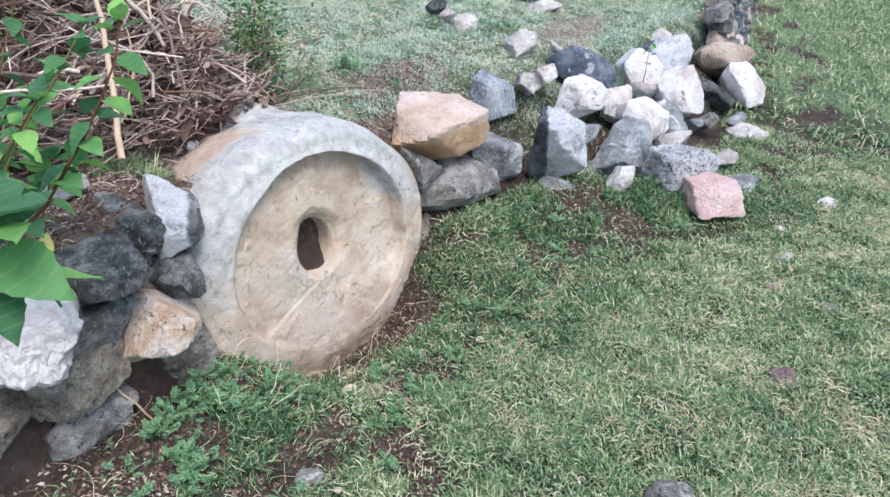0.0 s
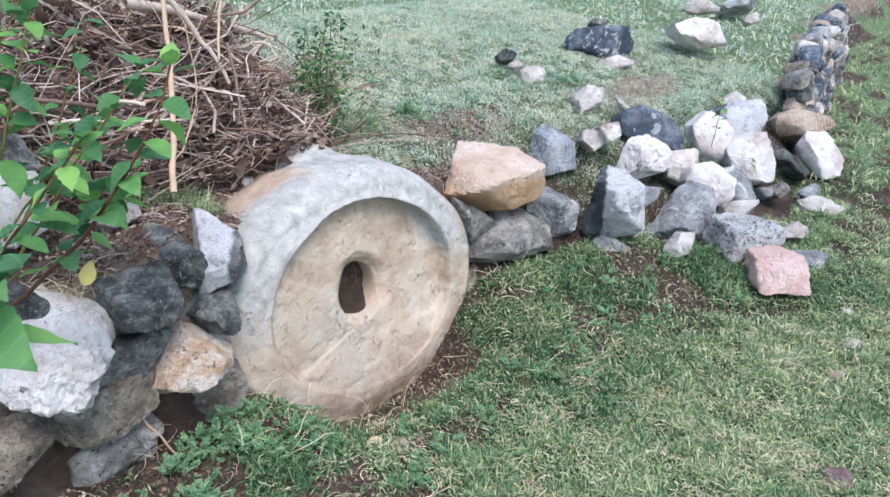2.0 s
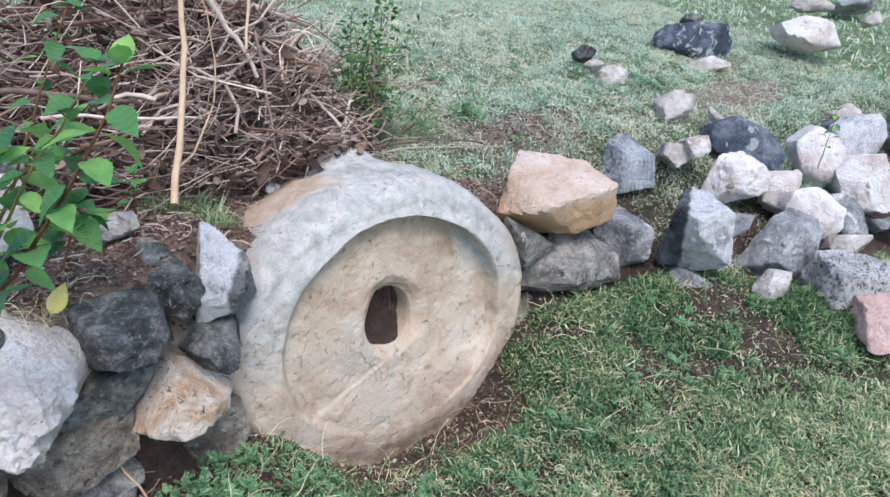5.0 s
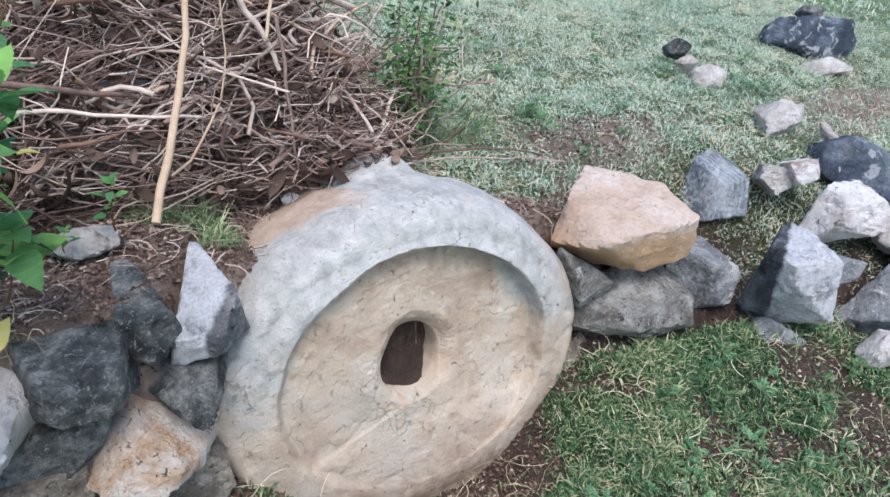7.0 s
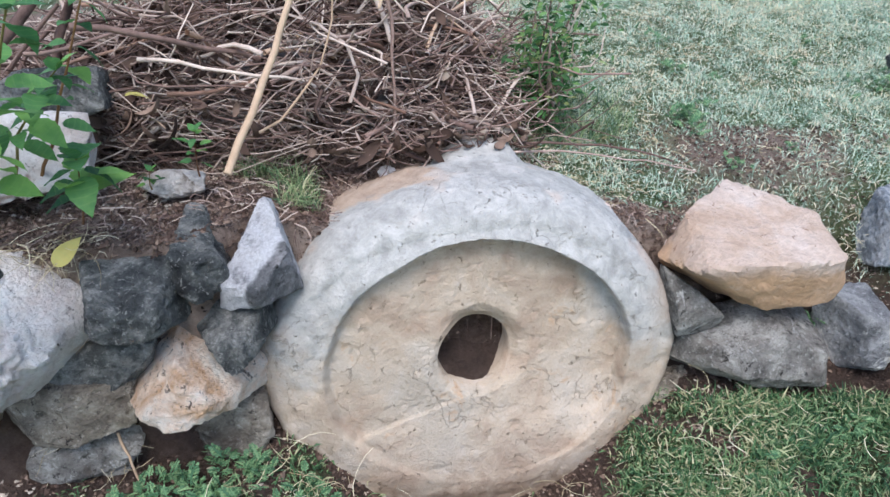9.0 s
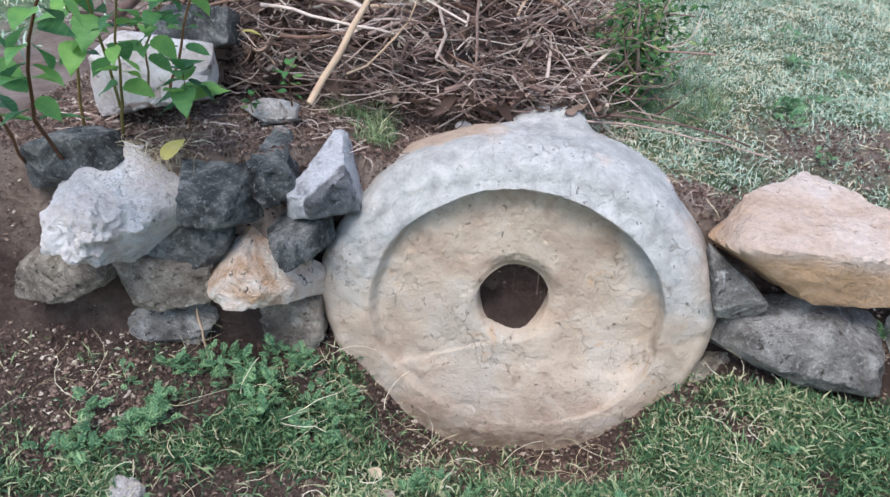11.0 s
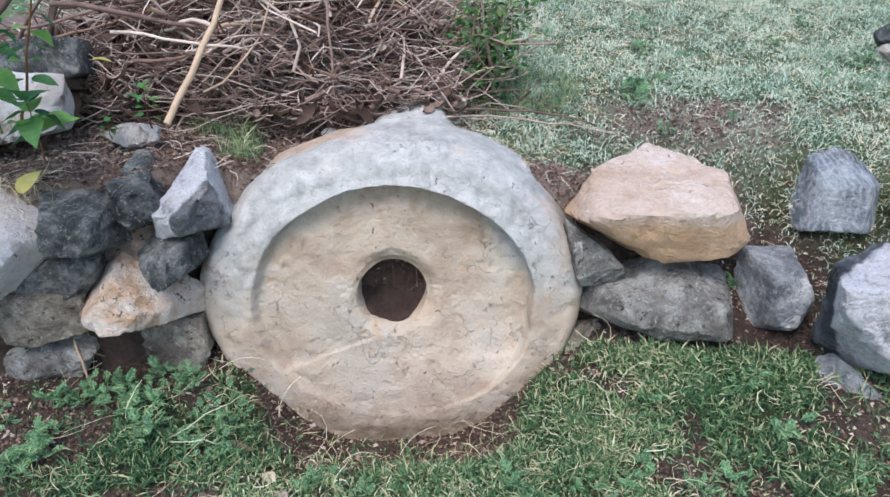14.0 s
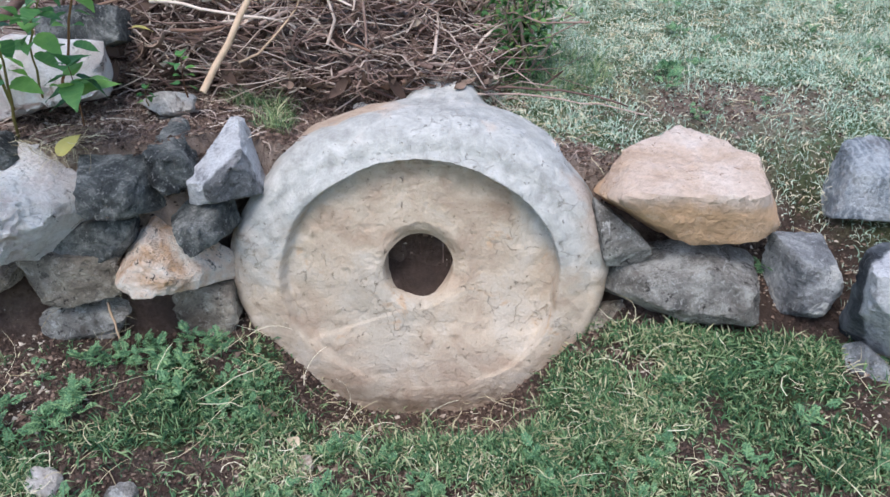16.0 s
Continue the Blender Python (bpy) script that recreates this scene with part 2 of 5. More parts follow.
col = n.mix(0.35, col, n.ramp(fine, [(0.3, (0.6, 0.58, 0.56, 1)), (0.7, (1, 1, 1, 1))]), "MULTIPLY")
h = n.math("SUBTRACT", n.math("ADD", n.math("MULTIPLY", mid, 0.6), n.math("MULTIPLY", fine, 0.3)), n.math("MULTIPLY", mark, 0.6))
WHEEL = n.finish(col, h, 0.8, 0.02)

# bare soil, with thatch where turf grows
n = Nodes("soil", 0.95)
v = n.place(False)
patchy = n.noise(v, 6, 8, 0.7)
# two soil tones, the paler one higher up the bank
low_soil = n.ramp(patchy, [(0.3, lin(74, 60, 54)), (0.5, lin(104, 86, 77)), (0.7, lin(140, 120, 108))])
high_soil = n.ramp(patchy, [(0.3, lin(138, 116, 104)), (0.5, lin(176, 154, 140)), (0.7, lin(204, 184, 170))])
up = n.add("ShaderNodeSeparateXYZ", {0: v}).outputs["Z"]
soil = n.mix(n.band(n.math("ADD", up, n.math("MULTIPLY", patchy, 0.3)), 0.45, 0.68), low_soil, high_soil)
crumb = n.noise(v, 70, 6, 0.75)
soil = n.mix(0.6, soil, n.ramp(crumb, [(0.3, (0.5, 0.48, 0.46, 1)), (0.68, (1, 1, 1, 1))]), "MULTIPLY")
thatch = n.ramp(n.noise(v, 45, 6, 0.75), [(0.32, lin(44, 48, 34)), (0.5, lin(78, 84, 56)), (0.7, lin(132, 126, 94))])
turf = n.add("ShaderNodeAttribute", attribute_name="turf").outputs["Fac"]
sward = n.ramp(n.noise(v, 24, 7, 0.75), [(0.34, lin(78, 98, 66)), (0.5, lin(124, 148, 106)), (0.68, lin(182, 190, 150))])
thatch = n.mix(n.add("ShaderNodeAttribute", attribute_name="sward").outputs["Fac"], thatch, sward)
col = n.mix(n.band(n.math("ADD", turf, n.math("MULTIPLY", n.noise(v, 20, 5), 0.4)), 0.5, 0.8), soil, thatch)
h = n.math("ADD", crumb, n.math("MULTIPLY", n.noise(v, 16, 6), 0.8))
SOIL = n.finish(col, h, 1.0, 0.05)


def island_material(name, stops, rough=0.6, through=0.35, spread=0.12, scale=2.0):
    """Blades and leaves: a colour of its own for each piece, some light passes through."""
    n = Nodes(name, rough)
    rnd = n.add("ShaderNodeNewGeometry").outputs["Random Per Island"]
    patch = n.noise(n.place(False), scale, 4, 0.6)
    fac = n.math("ADD", rnd, n.math("MULTIPLY", n.math("SUBTRACT", patch, 0.5), spread * 8))
    col = n.ramp(fac, [(p, lin(*c)) for p, c in stops])
    n.t.links.new(col, n.bsdf.inputs["Base Color"])
    if through:
        tr = n.add("ShaderNodeBsdfTranslucent", {"Color": col})
        mixer = n.add("ShaderNodeMixShader", {1: n.bsdf.outputs[0], 2: tr.outputs[0]}, Fac=through)
        n.t.links.new(mixer.outputs[0], n.t.nodes["Material Output"].inputs["Surface"])
    return n.mat


GRASS = island_material("lawn_grass", [(0.0, (68, 102, 76)), (0.3, (118, 147, 104)), (0.6, (152, 172, 124)), (0.82, (190, 194, 152)), (0.97, (220, 212, 178))])
# darker copy of the lawn grass: shade by the wall is in its colour
GRASS_SHADED = island_material("moist_grass", [(0.0, (44, 76, 54)), (0.35, (76, 112, 76)), (0.65, (110, 144, 98)), (0.85, (152, 170, 126)), (0.97, (200, 194, 156))])
# sky sheen is put into this colour: paler, mintier than the lawn grass
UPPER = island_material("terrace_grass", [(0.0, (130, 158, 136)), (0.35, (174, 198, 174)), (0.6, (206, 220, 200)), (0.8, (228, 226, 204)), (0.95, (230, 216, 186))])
STRAW = island_material("dry_straw", [(0.0, (156, 138, 108)), (0.5, (204, 190, 156)), (1.0, (234, 226, 200))], 0.7, 0.2)
WEED = island_material("weed_leaf", [(0.0, (76, 116, 84)), (0.5, (112, 152, 112)), (1.0, (162, 190, 136))], 0.55, 0.35)
BUSH_LEAF = island_material("bush_leaf", [(0.0, (48, 84, 52)), (0.5, (84, 128, 74)), (0.85, (128, 164, 100)), (1.0, (178, 176, 120))], 0.55, 0.35)
LITTER = island_material("leaf_litter", [(0.0, (58, 44, 38)), (0.6, (98, 79, 69)), (0.93, (138, 117, 103)), (1.0, (186, 172, 156))], 0.9, 0.0)


def wood_material(name, a, b, c):
    n = Nodes(name, 0.8)
    rnd = n.add("ShaderNodeObjectInfo").outputs["Random"]
    isl = n.add("ShaderNodeNewGeometry").outputs["Random Per Island"]
    v = n.place()
    f = n.math("ADD", n.math("MULTIPLY", n.math("FRACT", n.math("ADD", rnd, isl)), 0.7), n.math("MULTIPLY", n.noise(v, 30, 5, 0.7), 0.5))
    col = n.ramp(f, [(0.25, lin(*a)), (0.6, lin(*b)), (0.95, lin(*c))])
    return n.finish(col, n.noise(v, 160, 4, 0.7), 0.4, 0.004)


TWIG = wood_material("dead_twig", (78, 60, 55), (142, 117, 107), (214, 196, 182))
BRANCH = wood_material("dry_reddish_branch", (96, 70, 60), (158, 126, 108), (206, 176, 150))
STICK = wood_material("bleached_stick", (150, 122, 98), (190, 164, 138), (214, 196, 172))
STEM = wood_material("red_brown_stem", (92, 62, 44), (126, 92, 62), (128, 128, 72))


def leaf_material(name, a, b, c):
    n = Nodes(name, 0.5)
    v = n.place()
    rnd = n.add("ShaderNodeObjectInfo").outputs["Random"]
    col = n.ramp(n.math("ADD", n.math("MULTIPLY", rnd, 0.7), n.math("MULTIPLY", n.noise(v, 40, 5), 0.4)), [(0.15, lin(*a)), (0.55, lin(*b)), (0.95, lin(*c))])
    vein = n.add("ShaderNodeTexWave", {"Vector": v}, Scale=22.0, Distortion=1.5).outputs["Fac"]
    col = n.mix(n.math("MULTIPLY", n.band(vein, 0.8, 1.0), 0.1), col, lin(168, 196, 128))
    n.t.links.new(col, n.bsdf.inputs["Base Color"])
    tr = n.add("ShaderNodeBsdfTranslucent", {"Color": col})
    mixer = n.add("ShaderNodeMixShader", {1: n.bsdf.outputs[0], 2: tr.outputs[0]}, Fac=0.4)
    n.t.links.new(mixer.outputs[0], n.t.nodes["Material Output"].inputs["Surface"])
    return n.mat


LEAF = leaf_material("green_leaf", (58, 100, 70), (92, 142, 84), (144, 190, 100))
YELLOW = leaf_material("yellow_leaf", (200, 188, 110), (214, 204, 132), (226, 216, 150))
BROWN_LEAF = leaf_material("dead_leaf", (112, 84, 70), (146, 116, 98), (170, 142, 122))

# ---- ground: lower lawn, soil bank behind the stones, upper terrace ----
FOOT_X, FOOT_Y = (-60, -3, -0.68, -0.56, 0.6, 0.7, 1.1, 1.3, 1.5, 1.9, 2.6, 3.4, 4.5, 6.0, 8.0, 12.0, 60), (0.03, 0.03, 0.04, 0.2, 0.2, 0.08, 0.0, -0.08, -0.28, -0.55, -0.62, -0.5, -0.2, 0.15, 0.6, 1.0, 6.0)
RISE_X, RISE_W = (-60, 0.6, 0.8, 1.0, 1.25, 1.5, 2.6, 3.4, 4.5, 60), (0.1, 0.1, 0.22, 0.3, 0.6, 0.85, 0.95, 0.6, 0.25, 0.25)


def foot(x):
    return np.interp(x, FOOT_X, FOOT_Y)


def hollow(x, y):
    return np.exp(-(((x - 0.02) / 0.42) ** 4) - (np.clip((-y) / 0.26, 0, 9) ** 2))


def height(x, y):
    x, y = np.asarray(x, float), np.asarray(y, float)
    f, w = foot(x), np.interp(x, RISE_X, RISE_W)
    low = -0.05 + 0.1 * smooth(-0.75, -0.15, y - f) + 0.05 * smooth(-0.3, -1.2, x) + 0.07 * smooth(0.55, 0.75, x) * smooth(1.8, 1.3, x) * smooth(-0.4, -0.12, y - f) - 0.31 * hollow(x, y)
    low = low + 0.012 * fbm2(x, y, 3.0, 3, 5)
    up = 0.62 + 0.14 * np.clip(y - 0.55, -0.3, 1.6) - 0.08 * np.exp(-(((x - 0.92) / 0.35) ** 2) - ((y - 0.3) / 0.22) ** 2) + 0.05 * np.clip(y - 2.1, 0, 60) + 0.1 * smooth(-0.2, -0.7, x) * smooth(1.4, 0.2, y) + 0.02 * fbm2(x, y, 1.7, 3, 9)
    up = up - 0.06 * smooth(1.2, 2.0, x) * smooth(0.9, 0.2, y)
    z = low + (up - low) * smooth(0, 1, (y - f) / w)
    return z + 0.009 * fbm2(x, y, 13.0, 4, 21)


def turf_at(x, y):
    """How thickly grass grows, 0 to 1."""
    f = foot(x)
    lawn = 1 - 0.9 * smooth(0.15, 0.5, hollow(x, y)) - 0.85 * smooth(-0.25, -0.6, x) * smooth(-1.05, -0.75, y) * smooth(0.75, 0.3, 0.5 + 0.5 * fbm2(x, y, 3.2, 3, 31))
    lawn = lawn * smooth(0.0, -0.1, y - f + 0.06)
    thin = smooth(-0.2, -0.5, x) * smooth(-1.1, -0.8, y)
    lawn = lawn * (1 - thin * (1 - smooth(0.0, 0.35, fbm2(x, y, 4.5, 3, 31))) * 0.9)
    lawn = lawn * (1 - 0.85 * smooth(-0.95, -0.55, y - f + 0.2 * fbm2(x, y, 2.4, 3, 63)) * smooth(0.1, -0.25, fbm2(x, y, 6, 3, 67)))
    lawn = lawn * (0.72 + 0.28 * smooth(-0.35, 0.0, fbm2(x, y, 2.6, 3, 77)))
    back = smooth(0.16, 0.42, y - f + 0.15 * fbm2(x, y, 3, 2, 41)) * smooth(0.2, 0.55, x + 0.15 * fbm2(x, y, 2.5, 2, 43))
    back = np.maximum(back, np.maximum(smooth(1.8, 2.4, y), smooth(-1.7, -2.6, x) * smooth(0.3, 0.6, y - f)))
    bare = np.exp(-(((x - 1.15) / 0.28) ** 2) - ((y - 0.62) / 0.16) ** 2) + np.exp(-(((x - 3.0) / 0.5) ** 2) - ((y - 0.45) / 0.22) ** 2)
    back = back * (0.55 + 0.45 * smooth(-0.3, 0.15, fbm2(x, y, 2.2, 4, 51))) * (1 - 0.75 * np.clip(bare, 0, 1))
    heap = 0.75 * smooth(1.25, 1.6, x) * smooth(-0.25, 0.1, fbm2(x, y, 5, 3, 83)) * smooth(1.0, 0.8, y - f) * smooth(-0.2, -0.05, y - f)
    return np.clip(np.maximum(np.where(y > f, back, lawn), heap), 0, 1)


def spread(lo, hi, step, far):
    core = np.arange(lo, hi + step / 2, step)
    grow, d = [], step
    while (grow[-1] if grow else 0) < far:
        d *= 1.22
        grow.append((grow[-1] if grow else 0) + d)
    g = np.array(grow)
    return np.concatenate([lo - g[::-1], core, hi + g])


gx, gy = spread(-2.0, 4.2, 0.025, 60), spread(-2.2, 1.6, 0.02, 60)
GX, GY = np.meshgrid(gx, gy)
GZ = height(GX, GY)
idx = np.arange(GX.size).reshape(GX.shape)
quads = np.stack([idx[:-1, :-1], idx[:-1, 1:], idx[1:, 1:], idx[1:, :-1]], -1).reshape(-1, 4)
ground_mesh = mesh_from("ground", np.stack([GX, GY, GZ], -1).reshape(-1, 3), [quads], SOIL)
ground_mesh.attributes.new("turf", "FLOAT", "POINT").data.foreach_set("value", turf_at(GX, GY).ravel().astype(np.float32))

# away from the blades the short sward covers the ground evenly
away = 1 - smooth(0.5, -0.3, np.maximum(np.maximum(-1.6 - GX, GX - 3.6), np.maximum(-2.1 - GY, GY - 2.6)))
away = np.maximum(away, 0.6 * smooth(0.35, 0.55, GZ))
ground_mesh.attributes.new("sward", "FLOAT", "POINT").data.foreach_set("value", away.ravel().astype(np.float32))


def level_at(x, y):
    """The ground's height at one place, read from its grid."""
    i = min(max(int(np.searchsorted(gx, x)) - 1, 0), len(gx) - 2)
    j = min(max(int(np.searchsorted(gy, y)) - 1, 0), len(gy) - 2)
    u, v = (x - gx[i]) / (gx[i + 1] - gx[i]), (y - gy[j]) / (gy[j + 1] - gy[j])
    return float((GZ[j, i] * (1 - u) + GZ[j, i + 1] * u) * (1 - v) + (GZ[j + 1, i] * (1 - u) + GZ[j + 1, i + 1] * u) * v)


ground = tagged(new("ground", ground_mesh), "brown soil bank and lawn ground with thin turf", "ground", kind="structure")

# ---- the mill wheel ----
WHEEL_AT, WHEEL_LEAN, WHEEL_TURN = (0.027, 0.075, 0.25), 7.0, -3.0


def build_wheel():
    count, hole = 400, 0.112
    a = np.linspace(0, 2 * np.pi, count, endpoint=False)
    ca, sa = np.cos(a), np.sin(a)
    outer = 1 / ((np.abs(ca) / 0.597) ** 2.15 + (np.abs(sa) / np.where(sa > 0, 0.5, 0.565)) ** 2.15) ** (1 / 2.15)
    outer = outer * (1 + 0.014 * np.interp(a, np.linspace(0, 2 * np.pi, 25), np.r_[np.random.RandomState(3).uniform(-1, 1, 24), 0.0]))

    def front(u, w):
        """How far the face lies behind the rim plane."""
        q = np.stack([u, w, 0 * u], 1)
        e = np.sqrt(((u - 0.008) / 0.447) ** 2 + ((w + 0.02) / 0.395) ** 2)
        ragged = fbm(q, 10, 4, 8)
        edge = 1 + 0.011 * ragged - 0.035 * smooth(0.3, 0.42, u) * np.exp(-(((w + 0.06) / 0.07) ** 2))
        # crisp undercut above and on the right, a worn slope on the left
        soft = 0.012 + 0.05 * smooth(0.05, -0.35, u + 0.7 * w)
        inside = smooth(edge + 0.004, edge - soft, e)
        floor = smooth(-0.225, -0.195, w + 0.012 * ragged)
        deep = (0.032 + 0.04 * smooth(-0.25, 0.3, u + 0.9 * w)) * (0.9 * smooth(-0.47, -0.1, w) + 0.1 * floor)
        rad = np.hypot(u, w)
        lip = 0.012 * smooth(0.135, 0.11, rad) + 0.03 * smooth(0.165, 0.11, rad) * smooth(-0.03, 0.09, u + w)
        line = w + 0.245 - 0.36 * (u + 0.37)
        near = smooth(-0.4, -0.35, u) * smooth(-0.04, -0.1, u)
        step = 0.009 * smooth(-0.003, 0.004, line) * np.exp(-np.clip(line, 0, 1) / 0.16) * near
        # rows of chisel dents below the upper edge
        band = smooth(0.72, 0.84, e) * smooth(1.0, 0.95, e) * smooth(-0.1, 0.12, w)
        dents = 0.0045 * np.clip(np.abs(fbm(q, 19, 2, 44)) * 2.2 - 0.25, 0, 1) * band
        wear = 0.0035 * fbm(q, 4, 3, 12) + 0.0018 * fbm(q, 22, 4, 15) + 0.004 * np.clip(fbm(q, 34, 3, 18) - 0.25, 0, 1)
        return inside * (deep + step) + dents + lip + wear

    up = smooth(0.05, 0.85, sa)
    round_r, round_y = 0.045 + 0.05 * up, 0.05 + 0.12 * up
    rows = []
    for y in (0.34, 0.28, 0.23, 0.19, 0.16, 0.13):
        rows.append(np.stack([hole * 0.98 * ca, np.full(count, y), hole * 0.98 * sa], 1))
    for k in np.linspace(0, 1, 110):
        r = hole + (outer - round_r - hole) * k
        u, w = r * ca, r * sa
        f = front(u, w) + 0.012 * smooth(0.8, 1, k) + 0.02 * smooth(0.84, 1.0, k) * up
        rows.append(np.stack([u, f, w], 1))
    last = rows[-1][:, 1]
    for k in np.linspace(0.08, 1, 14):
        turn = k * np.pi / 2
        r = outer - round_r + round_r * np.sin(turn)
        rows.append(np.stack([r * ca, last + round_y * (1 - np.cos(turn)), r * sa], 1))
    # the thick body runs back into the bank; its top rises to a blunt tongue
    tongue = np.exp(-(((a - 1.43) / 0.24) ** 4))
    for k in np.linspace(0.08, 1, 16):
        y = (last + round_y) * (1 - k) + 0.47 * k
        r = outer * (1 + 0.012 * np.sin(k * 4)) * (1 + (0.095 * tongue - 0.03 * (1 - tongue) * up) * smooth(0.35, 0.95, k))
        rows.append(np.stack([r * ca, y, r * sa], 1))
    rows.append(np.stack([outer * 0.9 * ca, np.full(count, 0.5), outer * 0.9 * sa], 1))
    rows.append(np.stack([hole * ca, np.full(count, 0.5), hole * sa], 1))
    p = np.concatenate(rows)
    rad = np.hypot(p[:, 0], p[:, 2])
    d = p / np.maximum(rad, 0.05)[:, None]
    far = smooth(0.4, 0.54, rad)
    flakes_off = np.floor(fbm(p * [1, 0.7, 1.6], 5.5, 3, 37) * 4) / 4
    rough = (0.006 * fbm(p, 11, 4, 33) + 0.004 * flakes_off + 0.012 * fbm(p, 3.5, 2, 35)) * far
    p[:, 0] += d[:, 0] * rough
    p[:, 2] += d[:, 2] * rough
    p[:, 1] += 0.5 * rough
    i = np.arange(len(p)).reshape(len(rows), count)
    j = np.roll(i, -1, 1)
    faces = np.stack([i[:-1], j[:-1], j[1:], i[1:]], -1).reshape(-1, 4)
    return mesh_from("mill_wheel", p, [faces], WHEEL)


wheel = thing("mill_wheel", WHEEL_AT, "large beige and grey stone mill wheel with a centre hole", "mill wheel", turn=WHEEL_TURN)
wheel.matrix_world = pose(*WHEEL_AT, 0, 0, WHEEL_TURN) @ pose(0, 0, 0, -WHEEL_LEAN, 0, 0)
part_mesh("wheel_body", build_wheel(), wheel)


def soil_plug():
    """Earth that has slid into the hole, lower at the front."""
    u, w = np.meshgrid(np.linspace(-0.12, 0.12, 25), np.linspace(-0.12, 0.12, 25))
    back = 0.1 + 0.11 * smooth(-0.12, 0.02, w + 0.25 * u) + 0.06 * smooth(0.03, 0.09, w) + 0.012 * fbm2(u, w, 40, 3, 61)
    k = np.arange(u.size).reshape(u.shape)
    f = np.stack([k[:-1, :-1], k[:-1, 1:], k[1:, 1:], k[1:, :-1]], -1).reshape(-1, 4)
    return mesh_from("soil_fill", np.stack([u, back, w], -1).reshape(-1, 3), [f], SOIL)


part_mesh("soil_fill", soil_plug(), wheel, "dark crumbly soil filling the hole")

# ---- stones: each cut from a block by flat faces, then weathered ----
BALLS = {}


def ball(level):
    if level not in BALLS:
        bm = bmesh.new()
        bmesh.ops.create_icosphere(bm, subdivisions=level, radius=1)
        BALLS[level] = (np.array([q.co[:] for q in bm.verts]), np.array([[q.index for q in f.verts] for f in bm.faces]))
        bm.free()
    return BALLS[level]


def stone_mesh(cuts, depth, material, seed, level=4, sharp=120.0, noise_size=1.0):
    """cuts: (direction in degrees round the face, distance in metres); depth in metres. x across, y back, z up the face."""
    rng = np.random.RandomState(seed)
    d, faces = ball(level)
    size = np.mean([c[1] for c in cuts])
    planes = [((0, -1, 0), depth * 0.36), ((0, 1, 0), depth * 0.6), ((rng.uniform(-0.25, 0.25), -1, rng.uniform(-0.15, 0.25)), depth * 0.39)]
    for ang, dist in cuts:
        c, s = math.cos(radians(ang)), math.sin(radians(ang))
        planes.append(((c, rng.uniform(-0.1, 0.15), s), dist * 1.03))
        planes.append(((c, -rng.uniform(0.5, 1.0), s), dist * rng.uniform(0.93, 1.0) + depth * 0.29))
        planes.append(((c, rng.uniform(0.4, 0.7), s), dist * rng.uniform(1.0, 1.1) + depth * 0.22))
    for _ in range(8):
        q = rng.normal(size=3) * [0.8, 1, 0.8]
        q[1] += math.copysign(0.5, q[1])
        q /= np.linalg.norm(q)
        reach = min(dist / max(q @ np.array(nrm), 1e-3) for nrm, dist in planes)
        planes.append((tuple(q), reach * rng.uniform(0.9, 1.02)))
    total = 0
    for nrm, dist in planes:
        total = total + np.exp(sharp * np.log(np.maximum(d @ nrm, 1e-4) / max(dist, 0.01)))
    r = np.maximum(total, 1e-300) ** (-1 / sharp) * 1.06
    p = d * r[:, None]
    cells = rng.normal(size=(34, 3))
    cells /= np.linalg.norm(cells, axis=1)[:, None]
    near = np.argmax(d @ cells.T + 0.06 * fbm(d, 4, 2, seed + 7)[:, None] * rng.normal(size=34), 1)
    tilt = rng.normal(size=(34, 3)) * 0.22
    chips = ((d - cells[near]) * tilt[near]).sum(1) + rng.normal(size=34)[near] * 0.012
    k = noise_size / max(size, 0.03)
    off = seed * 3.7
    ridged = 0.35 - np.abs(fbm(p + off, 2.4 * k, 4, seed + 50))
    steps = np.floor(fbm(p + off, 1.6 * k, 2, seed + 70) * 4) / 4
    bump = size * (0.3 * chips + 0.03 * fbm(p + off, 1.3 * k, 3, seed) + 0.05 * ridged + 0.03 * steps + 0.03 * fbm(p + off, 7 * k, 4, seed + 90))
    me = mesh_from("stone", p + d * bump[:, None], [faces], material)
    me.set_sharp_from_angle(angle=radians(34))
    return me


def stone(name, parent, place, turn, lean, depth, cuts, kind, seed, label="", category="", group="", level=4):
    me = stone_mesh([(a, max(c, 1.5) / 100) for a, c in cuts], depth / 100, STONE[kind], seed, level)
    ob = new(name, me)
    ob.matrix_world = pose(*place, 0, 0, -turn) @ pose(0, 0, 0, -lean, 0, 0)
    if parent:
        ob.parent = parent
        ob.matrix_parent_inverse = parent.matrix_world.inverted()
    return tagged(ob, label, category, group)


